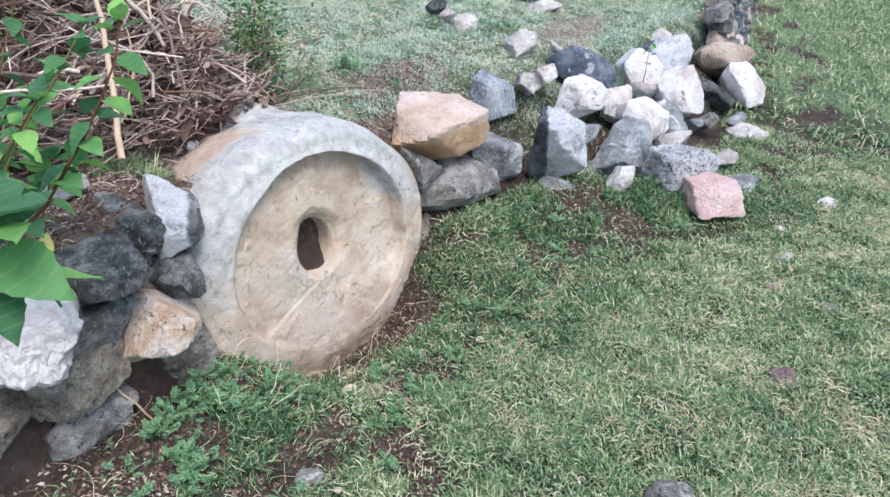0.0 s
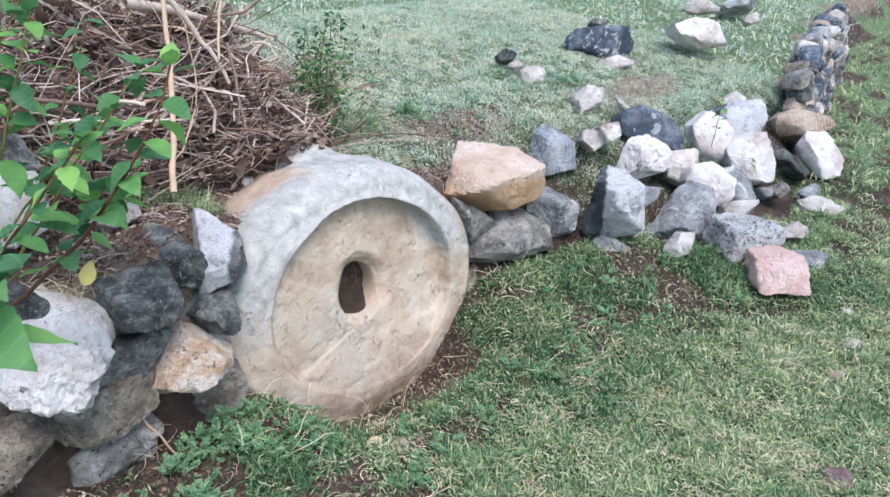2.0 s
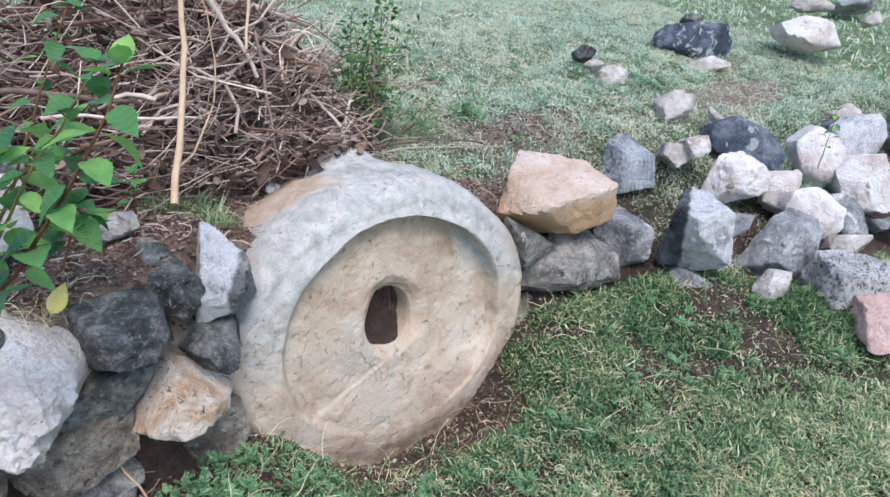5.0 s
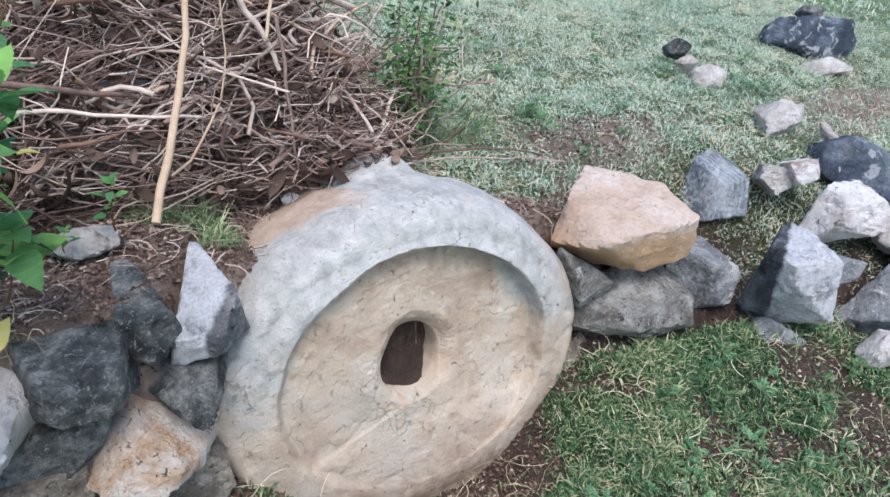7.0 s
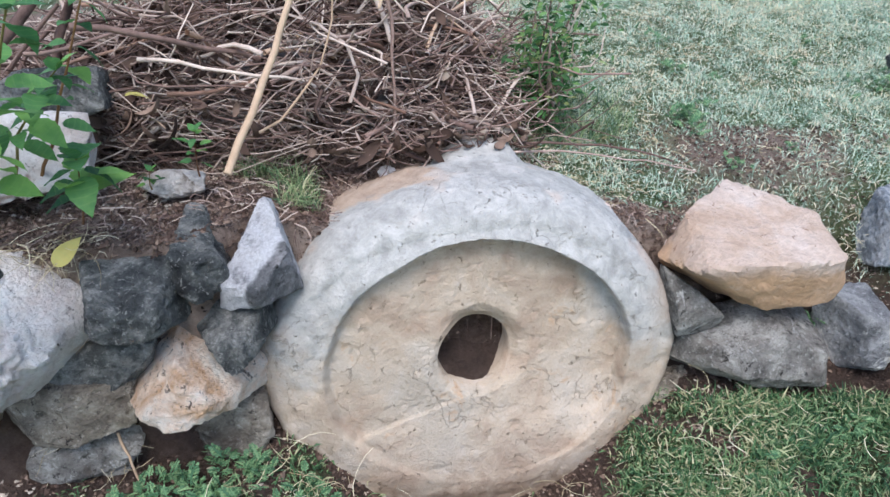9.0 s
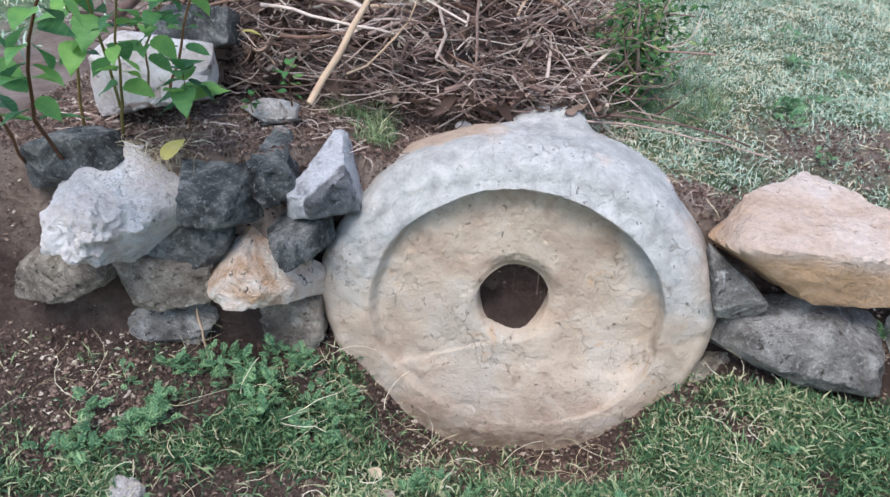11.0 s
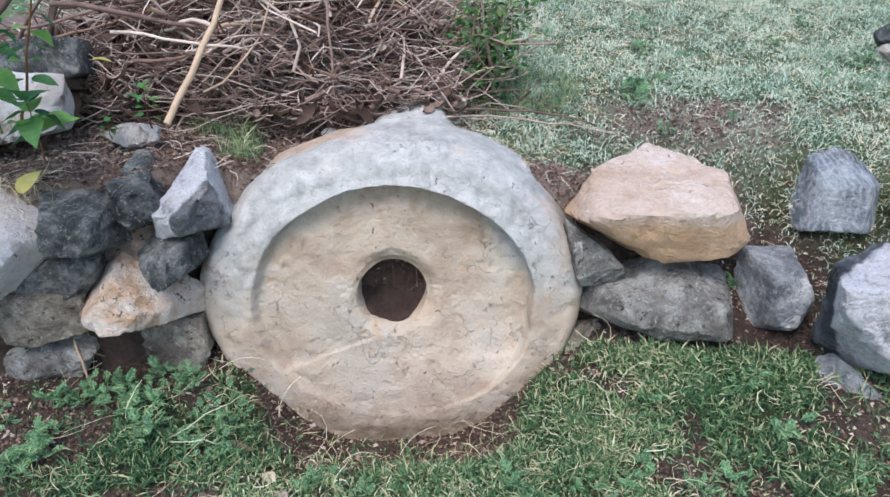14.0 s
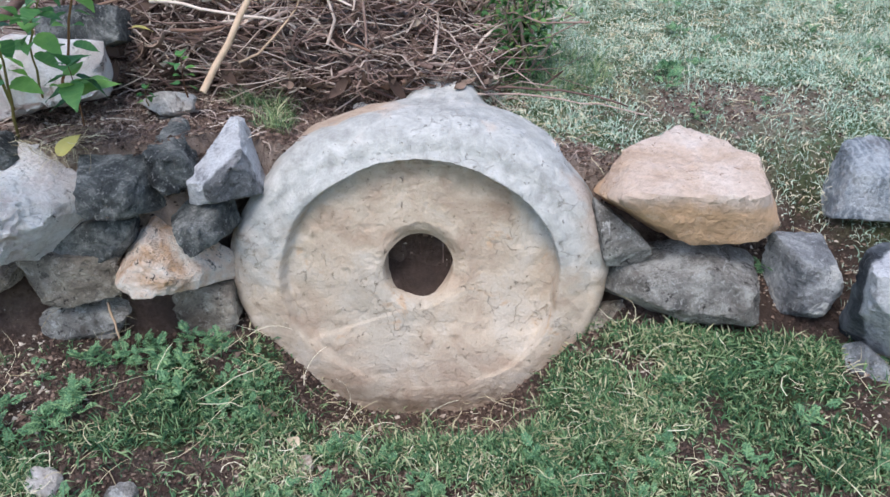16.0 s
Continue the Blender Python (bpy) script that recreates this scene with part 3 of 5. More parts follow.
def block(name, parent, centre, planes, kind, seed, label="", category="", group="", level=5, rough=1.0):
    """An angular stone: the space within flat faces (normal, distance from the centre), edges chipped and worn."""
    d, faces = ball(level)
    nrm = np.array([q[:3] for q in planes])
    nrm = nrm / np.linalg.norm(nrm, axis=1)[:, None]
    dist = np.array([q[3] for q in planes])
    rng = np.random.RandomState(seed)
    reach = np.where(d @ nrm.T > 1e-3, dist / np.maximum(d @ nrm.T, 1e-3), 9.0)
    order = np.sort(reach, 1)
    size = float(np.mean(dist))
    # worn arrises: the corner between the two nearest faces is taken down a little
    worn = np.exp(-(order[:, 1] - order[:, 0]) / (0.09 * size))
    r = order[:, 0] * (1 - 0.05 * worn * (0.6 + 0.8 * fbm(d + seed, 3.0, 3, seed + 3)))
    p = d * r[:, None]
    k = 1 / max(size, 0.03)
    off = seed * 3.7
    # flakes broken off the faces in thin steps
    flake = np.floor(fbm(p + off, 1.3 * k, 3, seed + 70) * 5) / 5
    ridged = 0.3 - np.abs(fbm(p + off, 2.2 * k, 5, seed + 50))
    bump = rough * size * (0.06 * flake + 0.085 * ridged + 0.05 * fbm(p + off, 0.9 * k, 2, seed) + 0.05 * fbm(p + off, 6 * k, 4, seed + 90))
    me = mesh_from("stone", p + d * bump[:, None], [faces], STONE[kind])
    me.set_sharp_from_angle(angle=radians(30))
    ob = new(name, me)
    ob.matrix_world = pose(*centre)
    if parent:
        ob.parent = parent
        ob.matrix_parent_inverse = parent.matrix_world.inverted()
    return tagged(ob, label, category, group)


# direction and reach in centimetres of each flat face
wall_left = thing("dry_stone_wall", (-0.9, 0.15, 0.0), "low dry stone wall of dark, brown and white stones", "stone wall", kind="structure")
wall_right = thing("dry_stone_wall", (0.9, 0.15, 0.0), "low dry stone wall of a peach boulder over grey slabs", "stone wall", kind="structure")
bpy.context.view_layer.update()
block("stone", wall_left, (-0.546, 0.144, 0.629), [(-0.25, -0.41, 0.88, 0.020), (0.75, -0.66, -0.05, 0.082), (-0.58, -0.80, -0.16, 0.108), (0.96, 0.11, 0.25, 0.079), (-0.91, 0.34, 0.22, 0.056), (0.12, -0.31, -0.94, 0.120), (-0.28, 0.95, 0.11, 0.167), (0.63, 0.08, 0.78, 0.096)], "shard", 11, "violet-grey quartzite wedge", rough=0.7)
block("stone", wall_left, (-0.690, 0.146, 0.648), [(-0.51, -0.84, 0.18, 0.081), (0.45, -0.88, 0.12, 0.083), (0.93, 0.10, 0.36, 0.057), (-0.95, 0.10, 0.29, 0.058), (0.09, -0.30, 0.95, 0.060), (0.47, -0.28, 0.84, 0.061), (0.26, -0.17, -0.95, 0.101), (-0.45, -0.26, -0.85, 0.095), (0.00, 1.00, 0.00, 0.142), (0.08, -0.20, 0.98, 0.042)], "dark", 12, "")
block("stone", wall_left, (-0.836, 0.027, 0.578), [(-0.06, -0.99, 0.12, 0.061), (0.95, -0.28, 0.14, 0.086), (0.62, -0.60, -0.50, 0.085), (-0.95, -0.29, 0.14, 0.089), (0.01, -0.31, 0.95, 0.048), (-0.04, -0.20, -0.98, 0.058), (-0.48, -0.46, -0.75, 0.084), (0.00, 1.00, 0.00, 0.123), (0.07, -0.72, 0.69, 0.060)], "dark", 13, "dark grey block")
block("stone", wall_left, (-0.618, 0.033, 0.446), [(-0.11, -0.96, 0.24, 0.057), (0.90, -0.41, 0.11, 0.050), (-0.84, -0.31, -0.44, 0.050), (-0.05, -0.21, 0.98, 0.044), (0.23, -0.16, -0.96, 0.055), (0.70, -0.27, -0.67, 0.057), (0.00, 1.00, 0.00, 0.117), (-0.59, -0.27, 0.76, 0.054)], "dark", 14, "")
block("stone", wall_left, (-0.742, -0.011, 0.347), [(0.05, -0.94, 0.34, 0.066), (-0.68, -0.73, -0.10, 0.104), (-0.71, -0.25, 0.66, 0.072), (0.63, -0.25, 0.73, 0.061), (-0.10, -0.51, 0.85, 0.076), (0.05, -0.36, -0.93, 0.070), (0.86, -0.50, -0.10, 0.099), (0.54, -0.81, -0.21, 0.084), (0.00, 1.00, 0.00, 0.161), (-0.56, -0.41, -0.72, 0.096)], "orange", 15, "cream stone with dark specks")
block("stone", wall_left, (-1.146, -0.088, 0.547), [(0.13, -0.94, 0.33, 0.082), (0.82, -0.47, 0.33, 0.102), (0.72, -0.48, -0.50, 0.096), (0.06, -0.28, 0.96, 0.086), (0.57, -0.26, 0.78, 0.101), (-0.92, -0.34, 0.19, 0.100), (-0.12, -0.41, -0.90, 0.100), (-0.57, -0.26, -0.78, 0.092), (0.00, 1.00, 0.00, 0.238), (-0.57, -0.26, 0.78, 0.086)], "white", 16, "big white quartz block", rough=1.5)
stone("stone", wall_left, (-0.943, 0.100, 0.415), 0, 6, 24, [(-109, 8.4), (-83, 7.0), (-49, 7.8), (-14, 11.2), (77, 8.9), (102, 5.9), (133, 7.4)], "dark", 17, "", level=5)
stone("stone", wall_left, (-1.020, 0.060, 0.309), 0, 9, 26, [(-156, 13.4), (-102, 8.6), (-83, 7.2), (-9, 13.4), (83, 7.0), (106, 9.3), (167, 13.8)], "brown", 18, "", level=5)
stone("stone", wall_left, (-1.021, 0.082, 0.148), 0, 11, 26, [(-103, 7.6), (-82, 6.2), (-34, 9.8), (5, 12.6), (94, 5.8), (111, 6.0), (174, 11.9)], "slate", 19, "", level=5)
stone("stone", wall_left, (-0.68, 0.132, 0.125), 0, 6, 24, [(-159, 10.8), (-93, 9.2), (-32, 10.2), (3, 10.9), (83, 9.8), (102, 8.8), (177, 10.9)], "brown", 20, "", level=5)
stone("stone", wall_left, (-1.317, 0.060, 0.314), 0, 9, 26, [(-89, 7.2), (-65, 6.9), (-15, 12.9), (81, 8.4), (90, 7.3), (127, 10.4), (169, 13.3)], "brown", 21, "", level=5)
stone("stone", wall_left, (-1.251, 0.100, 0.650), 0, 11, 26, [(-80, 5.5), (-78, 5.4), (-36, 10.3), (32, 12.9), (91, 8.0), (109, 8.2), (171, 12.5)], "dark", 22, "", level=5)
stone("rock", None, (-1.12, 0.38, 0.831), -8, 17, 24, [(-80, 9.2), (-80, 9.0), (-16, 16.1), (4, 17.3), (82, 10.7), (108, 14.8), (177, 16.5)], "white", 23, "white stone with broken edges on the bank", "rock", "stones on the terrace", level=4)
stone("rock", None, (-1.031, 0.541, 0.935), 0, 17, 22, [(-165, 10.6), (-113, 7.1), (-76, 6.1), (7, 11.3), (92, 6.4), (116, 8.0)], "dark", 24, "dark grey stone beside the brushwood", "rock", "stones on the terrace", level=4)
stone("rock", None, (-0.757, 0.397, 0.727), 0, 31, 10, [(-120, 4.0), (-81, 3.4), (-7, 7.5), (85, 3.4), (129, 4.8)], "pale", 25, "small pale stone on bare soil", "rock", "stones on the terrace", level=4)
block("stone", wall_right, (0.855, 0.148, 0.492), [(0.00, -0.14, 0.99, 0.103), (-0.06, -0.97, -0.24, 0.169), (0.55, -0.83, -0.11, 0.250), (-0.52, -0.29, -0.81, 0.136), (0.10, -0.23, -0.97, 0.145), (0.88, -0.23, 0.41, 0.238), (0.76, 0.61, 0.21, 0.217), (-0.80, 0.05, 0.60, 0.219), (-0.60, 0.77, 0.21, 0.198), (0.11, 0.99, 0.11, 0.259)], "peach", 26, "large peach sandstone boulder", rough=0.5)
block("stone", wall_right, (0.890, -0.007, 0.230), [(-0.08, -0.89, 0.45, 0.080), (-0.16, -0.81, -0.56, 0.092), (0.51, -0.86, 0.10, 0.145), (-0.46, -0.49, -0.74, 0.106), (-0.24, -0.11, 0.96, 0.099), (0.37, -0.16, 0.91, 0.103), (0.95, -0.27, 0.12, 0.176), (-0.86, -0.37, 0.36, 0.176), (0.00, -0.21, -0.98, 0.095), (0.00, 1.00, 0.00, 0.157)], "slate", 27, "grey slab with white veins", rough=0.6)
stone("stone", wall_right, (0.662, 0.108, 0.385), 0, 11, 20, [(-173, 7.0), (-158, 7.1), (-89, 10.0), (-36, 10.4), (28, 4.2), (51, 2.8)], "slate", 28, "", level=5)
block("stone", wall_right, (1.238, -0.008, 0.243), [(-0.39, -0.83, 0.39, 0.054), (0.48, -0.86, -0.16, 0.075), (0.14, -0.13, 0.98, 0.084), (-0.95, -0.29, 0.07, 0.054), (0.91, -0.20, 0.35, 0.075), (-0.25, -0.59, -0.77, 0.092), (0.70, -0.43, -0.58, 0.076), (0.00, 1.00, 0.00, 0.158)], "bluegrey", 29, "", rough=0.7)
stone("stone", wall_right, (0.655, 0.093, 0.05), 0, 17, 16, [(-179, 6.8), (-100, 7.5), (-53, 6.3), (18, 5.8), (110, 6.0)], "brown", 30, "", level=5)
block("rock", None, (1.481, 0.242, 0.455), [(-0.31, -0.94, 0.13, 0.095), (0.71, -0.70, 0.11, 0.113), (-0.96, 0.11, 0.25, 0.103), (-0.04, -0.29, 0.96, 0.107), (-0.53, -0.30, 0.79, 0.119), (0.44, -0.30, 0.85, 0.115), (-0.08, -0.38, -0.92, 0.108), (0.99, 0.11, 0.12, 0.121), (0.00, 1.00, 0.00, 0.095)], "striped", 33, "blue-grey striped stone standing on the bank", "rock", "tumbled stones", rough=0.6)
block("rock", None, (1.357, -0.228, 0.324), [(-0.97, 0.23, -0.11, 0.104), (-0.22, -0.97, 0.14, 0.113), (-0.09, -0.13, 0.99, 0.145), (-0.72, -0.40, -0.57, 0.093), (0.09, -0.53, -0.84, 0.171), (0.97, 0.12, 0.23, 0.119), (0.17, 0.97, 0.18, 0.146), (-0.45, 0.87, 0.20, 0.122), (0.47, -0.34, 0.82, 0.153), (0.62, -0.78, 0.09, 0.135)], "blackwhite", 34, "black and white banded angular boulder", "rock", "tumbled stones", rough=0.7)
block("rock", None, (1.813, -0.424, 0.187), [(-0.42, -0.85, 0.31, 0.068), (0.73, -0.68, 0.08, 0.124), (-0.12, -0.14, 0.98, 0.132), (-0.81, 0.12, 0.58, 0.097), (-0.73, -0.42, -0.54, 0.111), (0.45, -0.74, -0.50, 0.110), (0.96, 0.24, 0.17, 0.144), (0.18, 0.97, 0.15, 0.121), (0.00, -0.27, -0.96, 0.135)], "bluegrey", 35, "bluish grey loose stone in the tumbled heap", "rock", "tumbled stones")
block("rock", None, (1.863, -0.124, 0.430), [(-0.32, -0.93, 0.20, 0.075), (0.56, -0.82, 0.08, 0.109), (-0.06, -0.19, 0.98, 0.082), (-0.94, 0.11, 0.32, 0.129), (0.90, 0.34, 0.26, 0.111), (-0.54, -0.67, -0.50, 0.100), (0.00, -0.49, -0.87, 0.100), (0.18, 0.97, 0.16, 0.092), (0.54, -0.36, 0.76, 0.095)], "white", 36, "white quartz loose stone in the tumbled heap", "rock", "tumbled stones")
stone("rock", None, (2.15, 0.074, 0.489), 40, 22, 30, [(-116, 11.2), (-99, 9.6), (-11, 19.0), (42, 10.5), (60, 9.7), (111, 12.4), (158, 15.7)], "darkspeck", 37, "dark blue speckled loose stone in the tumbled heap", "rock", "tumbled stones", level=4)
stone("rock", None, (2.061, -0.221, 0.341), 40, 22, 22, [(-174, 9.3), (-123, 8.6), (-43, 4.9), (48, 9.6), (96, 8.7)], "white", 38, "white quartz loose stone in the tumbled heap", "rock", "tumbled stones", level=4)
stone("rock", None, (2.064, -0.371, 0.278), 40, 22, 26, [(-127, 7.0), (-80, 11.2), (-6, 13.1), (51, 9.7), (98, 10.5), (160, 12.9)], "white", 39, "white quartz loose stone in the tumbled heap", "rock", "tumbled stones", level=4)
stone("rock", None, (2.563, -0.148, 0.37), 40, 17, 26, [(-105, 15.7), (-28, 9.3), (14, 10.7), (58, 13.7), (128, 13.7), (180, 10.8)], "white", 40, "white quartz loose stone in the tumbled heap", "rock", "tumbled stones", level=4)
stone("rock", None, (2.65, -0.357, 0.279), 40, 17, 30, [(-164, 12.3), (-145, 11.1), (-92, 13.2), (-19, 15.0), (29, 11.2), (91, 13.5), (125, 13.8)], "white", 41, "white quartz loose stone in the tumbled heap", "rock", "tumbled stones", level=4)
stone("rock", None, (3.013, -0.137, 0.401), 40, 17, 30, [(-164, 12.4), (-145, 11.6), (-81, 10.9), (-35, 11.4), (28, 13.5), (95, 11.1), (117, 12.1)], "blackwhite", 42, "black and white loose stone in the tumbled heap", "rock", "tumbled stones", level=4)
stone("rock", None, (3.243, 0.018, 0.447), 40, 22, 25, [(-152, 10.0), (-76, 4.7), (23, 10.1), (69, 6.3), (117, 6.2)], "pale", 43, "pale grey loose stone in the tumbled heap", "rock", "tumbled stones", level=4)
block("rock", None, (1.896, -0.706, 0.139), [(-0.35, -0.91, 0.23, 0.086), (0.00, -0.22, 0.98, 0.062), (-0.90, 0.42, 0.13, 0.184), (0.86, -0.50, 0.12, 0.170), (0.30, 0.93, 0.23, 0.139), (0.00, -0.26, -0.97, 0.087), (0.60, 0.28, 0.75, 0.106)], "pitted", 44, "pitted grey slab at the foot of the heap", "rock", "tumbled stones")
block("rock", None, (1.757, -0.928, 0.069), [(-0.66, -0.67, 0.35, 0.118), (0.42, -0.88, 0.23, 0.109), (-0.04, -0.09, 0.99, 0.053), (-0.67, -0.07, 0.74, 0.091), (0.83, -0.23, 0.51, 0.123), (0.47, 0.87, 0.15, 0.145), (-0.69, 0.71, 0.14, 0.141), (0.00, 0.00, -1.00, 0.064)], "pink", 45, "pink sandstone rock lying on the lawn", "rock", "tumbled stones", rough=0.7)
stone("rock", None, (1.529, -0.504, 0.139), 38, 17, 12, [(-134, 6.4), (-79, 5.0), (-14, 4.9), (85, 5.7), (145, 3.6)], "pale", 46, "pale grey loose stone in the tumbled heap", "rock", "tumbled stones", level=4)
stone("rock", None, (1.335, -0.239, 0.109), 38, 22, 14, [(-148, 6.0), (-97, 4.8), (-18, 8.9), (61, 3.0), (123, 7.4)], "bluegrey", 47, "bluish grey loose stone in the tumbled heap", "rock", "tumbled stones", level=4)
stone("rock", None, (2.058, -0.95, -0.001), 38, 35, 20, [(-142, 5.2), (-91, 6.5), (1, 11.8), (82, 5.0)], "bluegrey", 48, "bluish grey loose stone in the tumbled heap", "rock", "tumbled stones", level=4)
stone("rock", None, (2.156, -0.824, 0.109), 38, 27, 14, [(-154, 7.1), (-96, 3.9), (-51, 5.1), (53, 4.4), (115, 3.1)], "pale", 49, "pale grey loose stone in the tumbled heap", "rock", "tumbled stones", level=4)
stone("rock", None, (2.309, -0.447, 0.22), 38, 27, 20, [(-154, 8.2), (-96, 8.6), (-35, 13.5), (48, 5.1), (99, 10.2)], "bluegrey", 50, "bluish grey loose stone in the tumbled heap", "rock", "tumbled stones", level=4)
stone("rock", None, (2.122, -0.554, 0.164), 38, 27, 20, [(-109, 5.2), (-82, 3.5), (26, 8.3), (90, 4.2), (164, 9.4)], "pale", 51, "pale grey loose stone in the tumbled heap", "rock", "tumbled stones", level=4)
stone("rock", None, (1.634, -0.235, 0.296), 38, 17, 20, [(-171, 4.0), (-64, 3.3), (-17, 3.6), (81, 4.4)], "bluegrey", 52, "bluish grey loose stone in the tumbled heap", "rock", "tumbled stones", level=4)
stone("rock", None, (1.682, 0.126, 0.506), 38, 22, 14, [(-130, 4.7), (-65, 4.6), (27, 5.7), (84, 4.9), (165, 7.0)], "pale", 53, "pale grey loose stone in the tumbled heap", "rock", "tumbled stones", level=4)
stone("rock", None, (1.73, 0.068, 0.552), 38, 22, 16, [(-151, 4.2), (-69, 4.0), (16, 5.5), (103, 3.9)], "white", 54, "white quartz loose stone in the tumbled heap", "rock", "tumbled stones", level=4)
stone("rock", None, (3.02, -0.465, 0.207), 40, 27, 20, [(-150, 7.3), (-123, 4.0), (-45, 15.6), (52, 4.0), (79, 8.6)], "dark", 55, "dark grey loose stone in the tumbled heap", "rock", "tumbled stones", level=4)
stone("rock", None, (3.349, -0.532, 0.182), 42, 17, 30, [(-159, 9.4), (-148, 8.3), (-89, 13.1), (-12, 15.6), (33, 10.4), (89, 12.9)], "white", 56, "white quartz loose stone in the tumbled heap", "rock", "tumbled stones", level=4)
stone("rock", None, (2.713, -0.808, 0.067), 42, 31, 20, [(-139, 9.3), (-96, 4.8), (-34, 14.6), (65, 4.0), (102, 7.0)], "pale", 57, "pale grey loose stone in the tumbled heap", "rock", "tumbled stones", level=4)
stone("rock", None, (3.517, -0.328, 0.307), 42, 27, 34, [(-138, 14.2), (-93, 8.2), (-64, 12.0), (31, 16.4), (78, 6.7), (118, 11.8)], "sand", 58, "tan layered loose stone in the tumbled heap", "rock", "tumbled stones", level=4)
stone("rock", None, (2.784, -0.697, 0.124), 42, 22, 14, [(-125, 4.5), (-74, 3.3), (38, 4.2), (120, 2.5)], "bluegrey", 59, "bluish grey loose stone in the tumbled heap", "rock", "tumbled stones", level=4)
stone("rock", None, (2.568, -0.565, 0.145), 42, 31, 14, [(-151, 6.3), (-84, 2.7), (-26, 6.3), (93, 2.8)], "bluegrey", 60, "bluish grey loose stone in the tumbled heap", "rock", "tumbled stones", level=4)
stone("rock", None, (2.565, -0.582, 0.155), 42, 31, 14, [(-121, 3.3), (-58, 4.0), (48, 4.9), (110, 3.1)], "slate", 61, "grey slate loose stone in the tumbled heap", "rock", "tumbled stones", level=4)
stone("rock", None, (3.088, 1.023, 0.743), 35, 22, 30, [(-151, 19.7), (-116, 10.0), (-90, 10.2), (-15, 25.2), (27, 21.5), (89, 10.0), (112, 14.8)], "darkspeck", 62, "dark blue speckled loose stone in the terrace grass", "rock", "stones on the terrace", level=4)
stone("rock", None, (2.949, 0.784, 0.643), 35, 35, 14, [(-137, 8.8), (-78, 3.8), (63, 5.7), (100, 4.9)], "pale", 63, "pale grey loose stone in the terrace grass", "rock", "stones on the terrace", level=4)
stone("rock", None, (3.812, 0.565, 0.791), 40, 22, 30, [(-152, 16.4), (-115, 9.4), (-84, 9.9), (13, 19.4), (73, 8.0), (105, 11.1)], "white", 64, "white quartz loose stone in the terrace grass", "rock", "stones on the terrace", level=4)
stone("rock", None, (2.086, 0.398, 0.615), 35, 42, 12, [(-173, 9.9), (-169, 9.7), (-67, 4.7), (-51, 4.7), (75, 5.5)], "pale", 65, "pale grey loose stone in the terrace grass", "rock", "stones on the terrace", level=4)
stone("rock", None, (2.136, 0.216, 0.593), 35, 39, 5, [(-150, 1.4), (-67, 5.6), (34, 1.6), (89, 5.4)], "pale", 66, "pale grey loose stone in the terrace grass", "rock", "stones on the terrace", level=4)
stone("rock", None, (2.072, 0.838, 0.696), 35, 35, 14, [(-169, 7.5), (-90, 4.8), (-20, 6.6), (74, 4.6), (110, 4.5)], "pale", 67, "pale grey loose stone in the terrace grass", "rock", "stones on the terrace", level=4)
stone("rock", None, (2.035, 0.957, 0.73), 35, 31, 12, [(-120, 1.9), (-36, 3.9), (60, 3.4), (112, 2.9)], "pale", 68, "pale grey loose stone in the terrace grass", "rock", "stones on the terrace", level=4)
stone("rock", None, (2.117, 1.091, 0.775), 35, 27, 14, [(-151, 5.7), (-93, 4.0), (-39, 4.9), (63, 3.6), (120, 3.9)], "dark", 69, "dark grey loose stone in the terrace grass", "rock", "stones on the terrace", level=4)
stone("rock", None, (3.306, 1.168, 0.857), 35, 27, 12, [(-92, 2.8), (-2, 7.6), (83, 2.6), (140, 4.3)], "dark", 70, "dark grey loose stone in the terrace grass", "rock", "stones on the terrace", level=4)
stone("rock", None, (4.733, 1.026, 0.871), 40, 27, 25, [(-116, 9.1), (-89, 6.4), (-19, 15.6), (76, 5.2), (125, 8.1)], "pale", 71, "pale grey loose stone in the terrace grass", "rock", "stones on the terrace", level=4)
stone("rock", None, (5.404, 0.95, 0.854), 40, 27, 30, [(-135, 14.1), (-87, 6.5), (-29, 13.9), (79, 6.6), (122, 7.4)], "bluegrey", 72, "bluish grey loose stone in the terrace grass", "rock", "stones on the terrace", level=4)
stone("rock", None, (4.312, 0.413, 0.858), 40, 27, 14, [(-118, 4.1), (-73, 4.0), (25, 5.4), (116, 2.2)], "pale", 73, "pale grey loose stone in the terrace grass", "rock", "stones on the terrace", level=4)

# ---- the far end of the wall, a rough stack of small stones ----
wall_far = thing("dry_stone_wall", (4.5, 0.0, 0.2), "far dry stone wall of small grey and brown stones", "stone wall", kind="structure")
bpy.context.view_layer.update()
rng = np.random.RandomState(71)
FAR_KINDS = ["slate", "bluegrey", "dark", "pale", "brown", "sand", "dark", "darkspeck"]
FAR_SHAPES = [stone_mesh([(a + rng.randint(-14, 14), rng.uniform(0.05, 0.085)) for a in (0, 55, 90, 140, 180, 235, 270, 320)], 0.16, None, 300 + k, 3) for k in range(6)]
FAR_MESHES = []
for k, kind in enumerate(FAR_KINDS):
    me = FAR_SHAPES[k % 6].copy()
    me.materials.append(STONE[kind])
    FAR_MESHES.append(me)
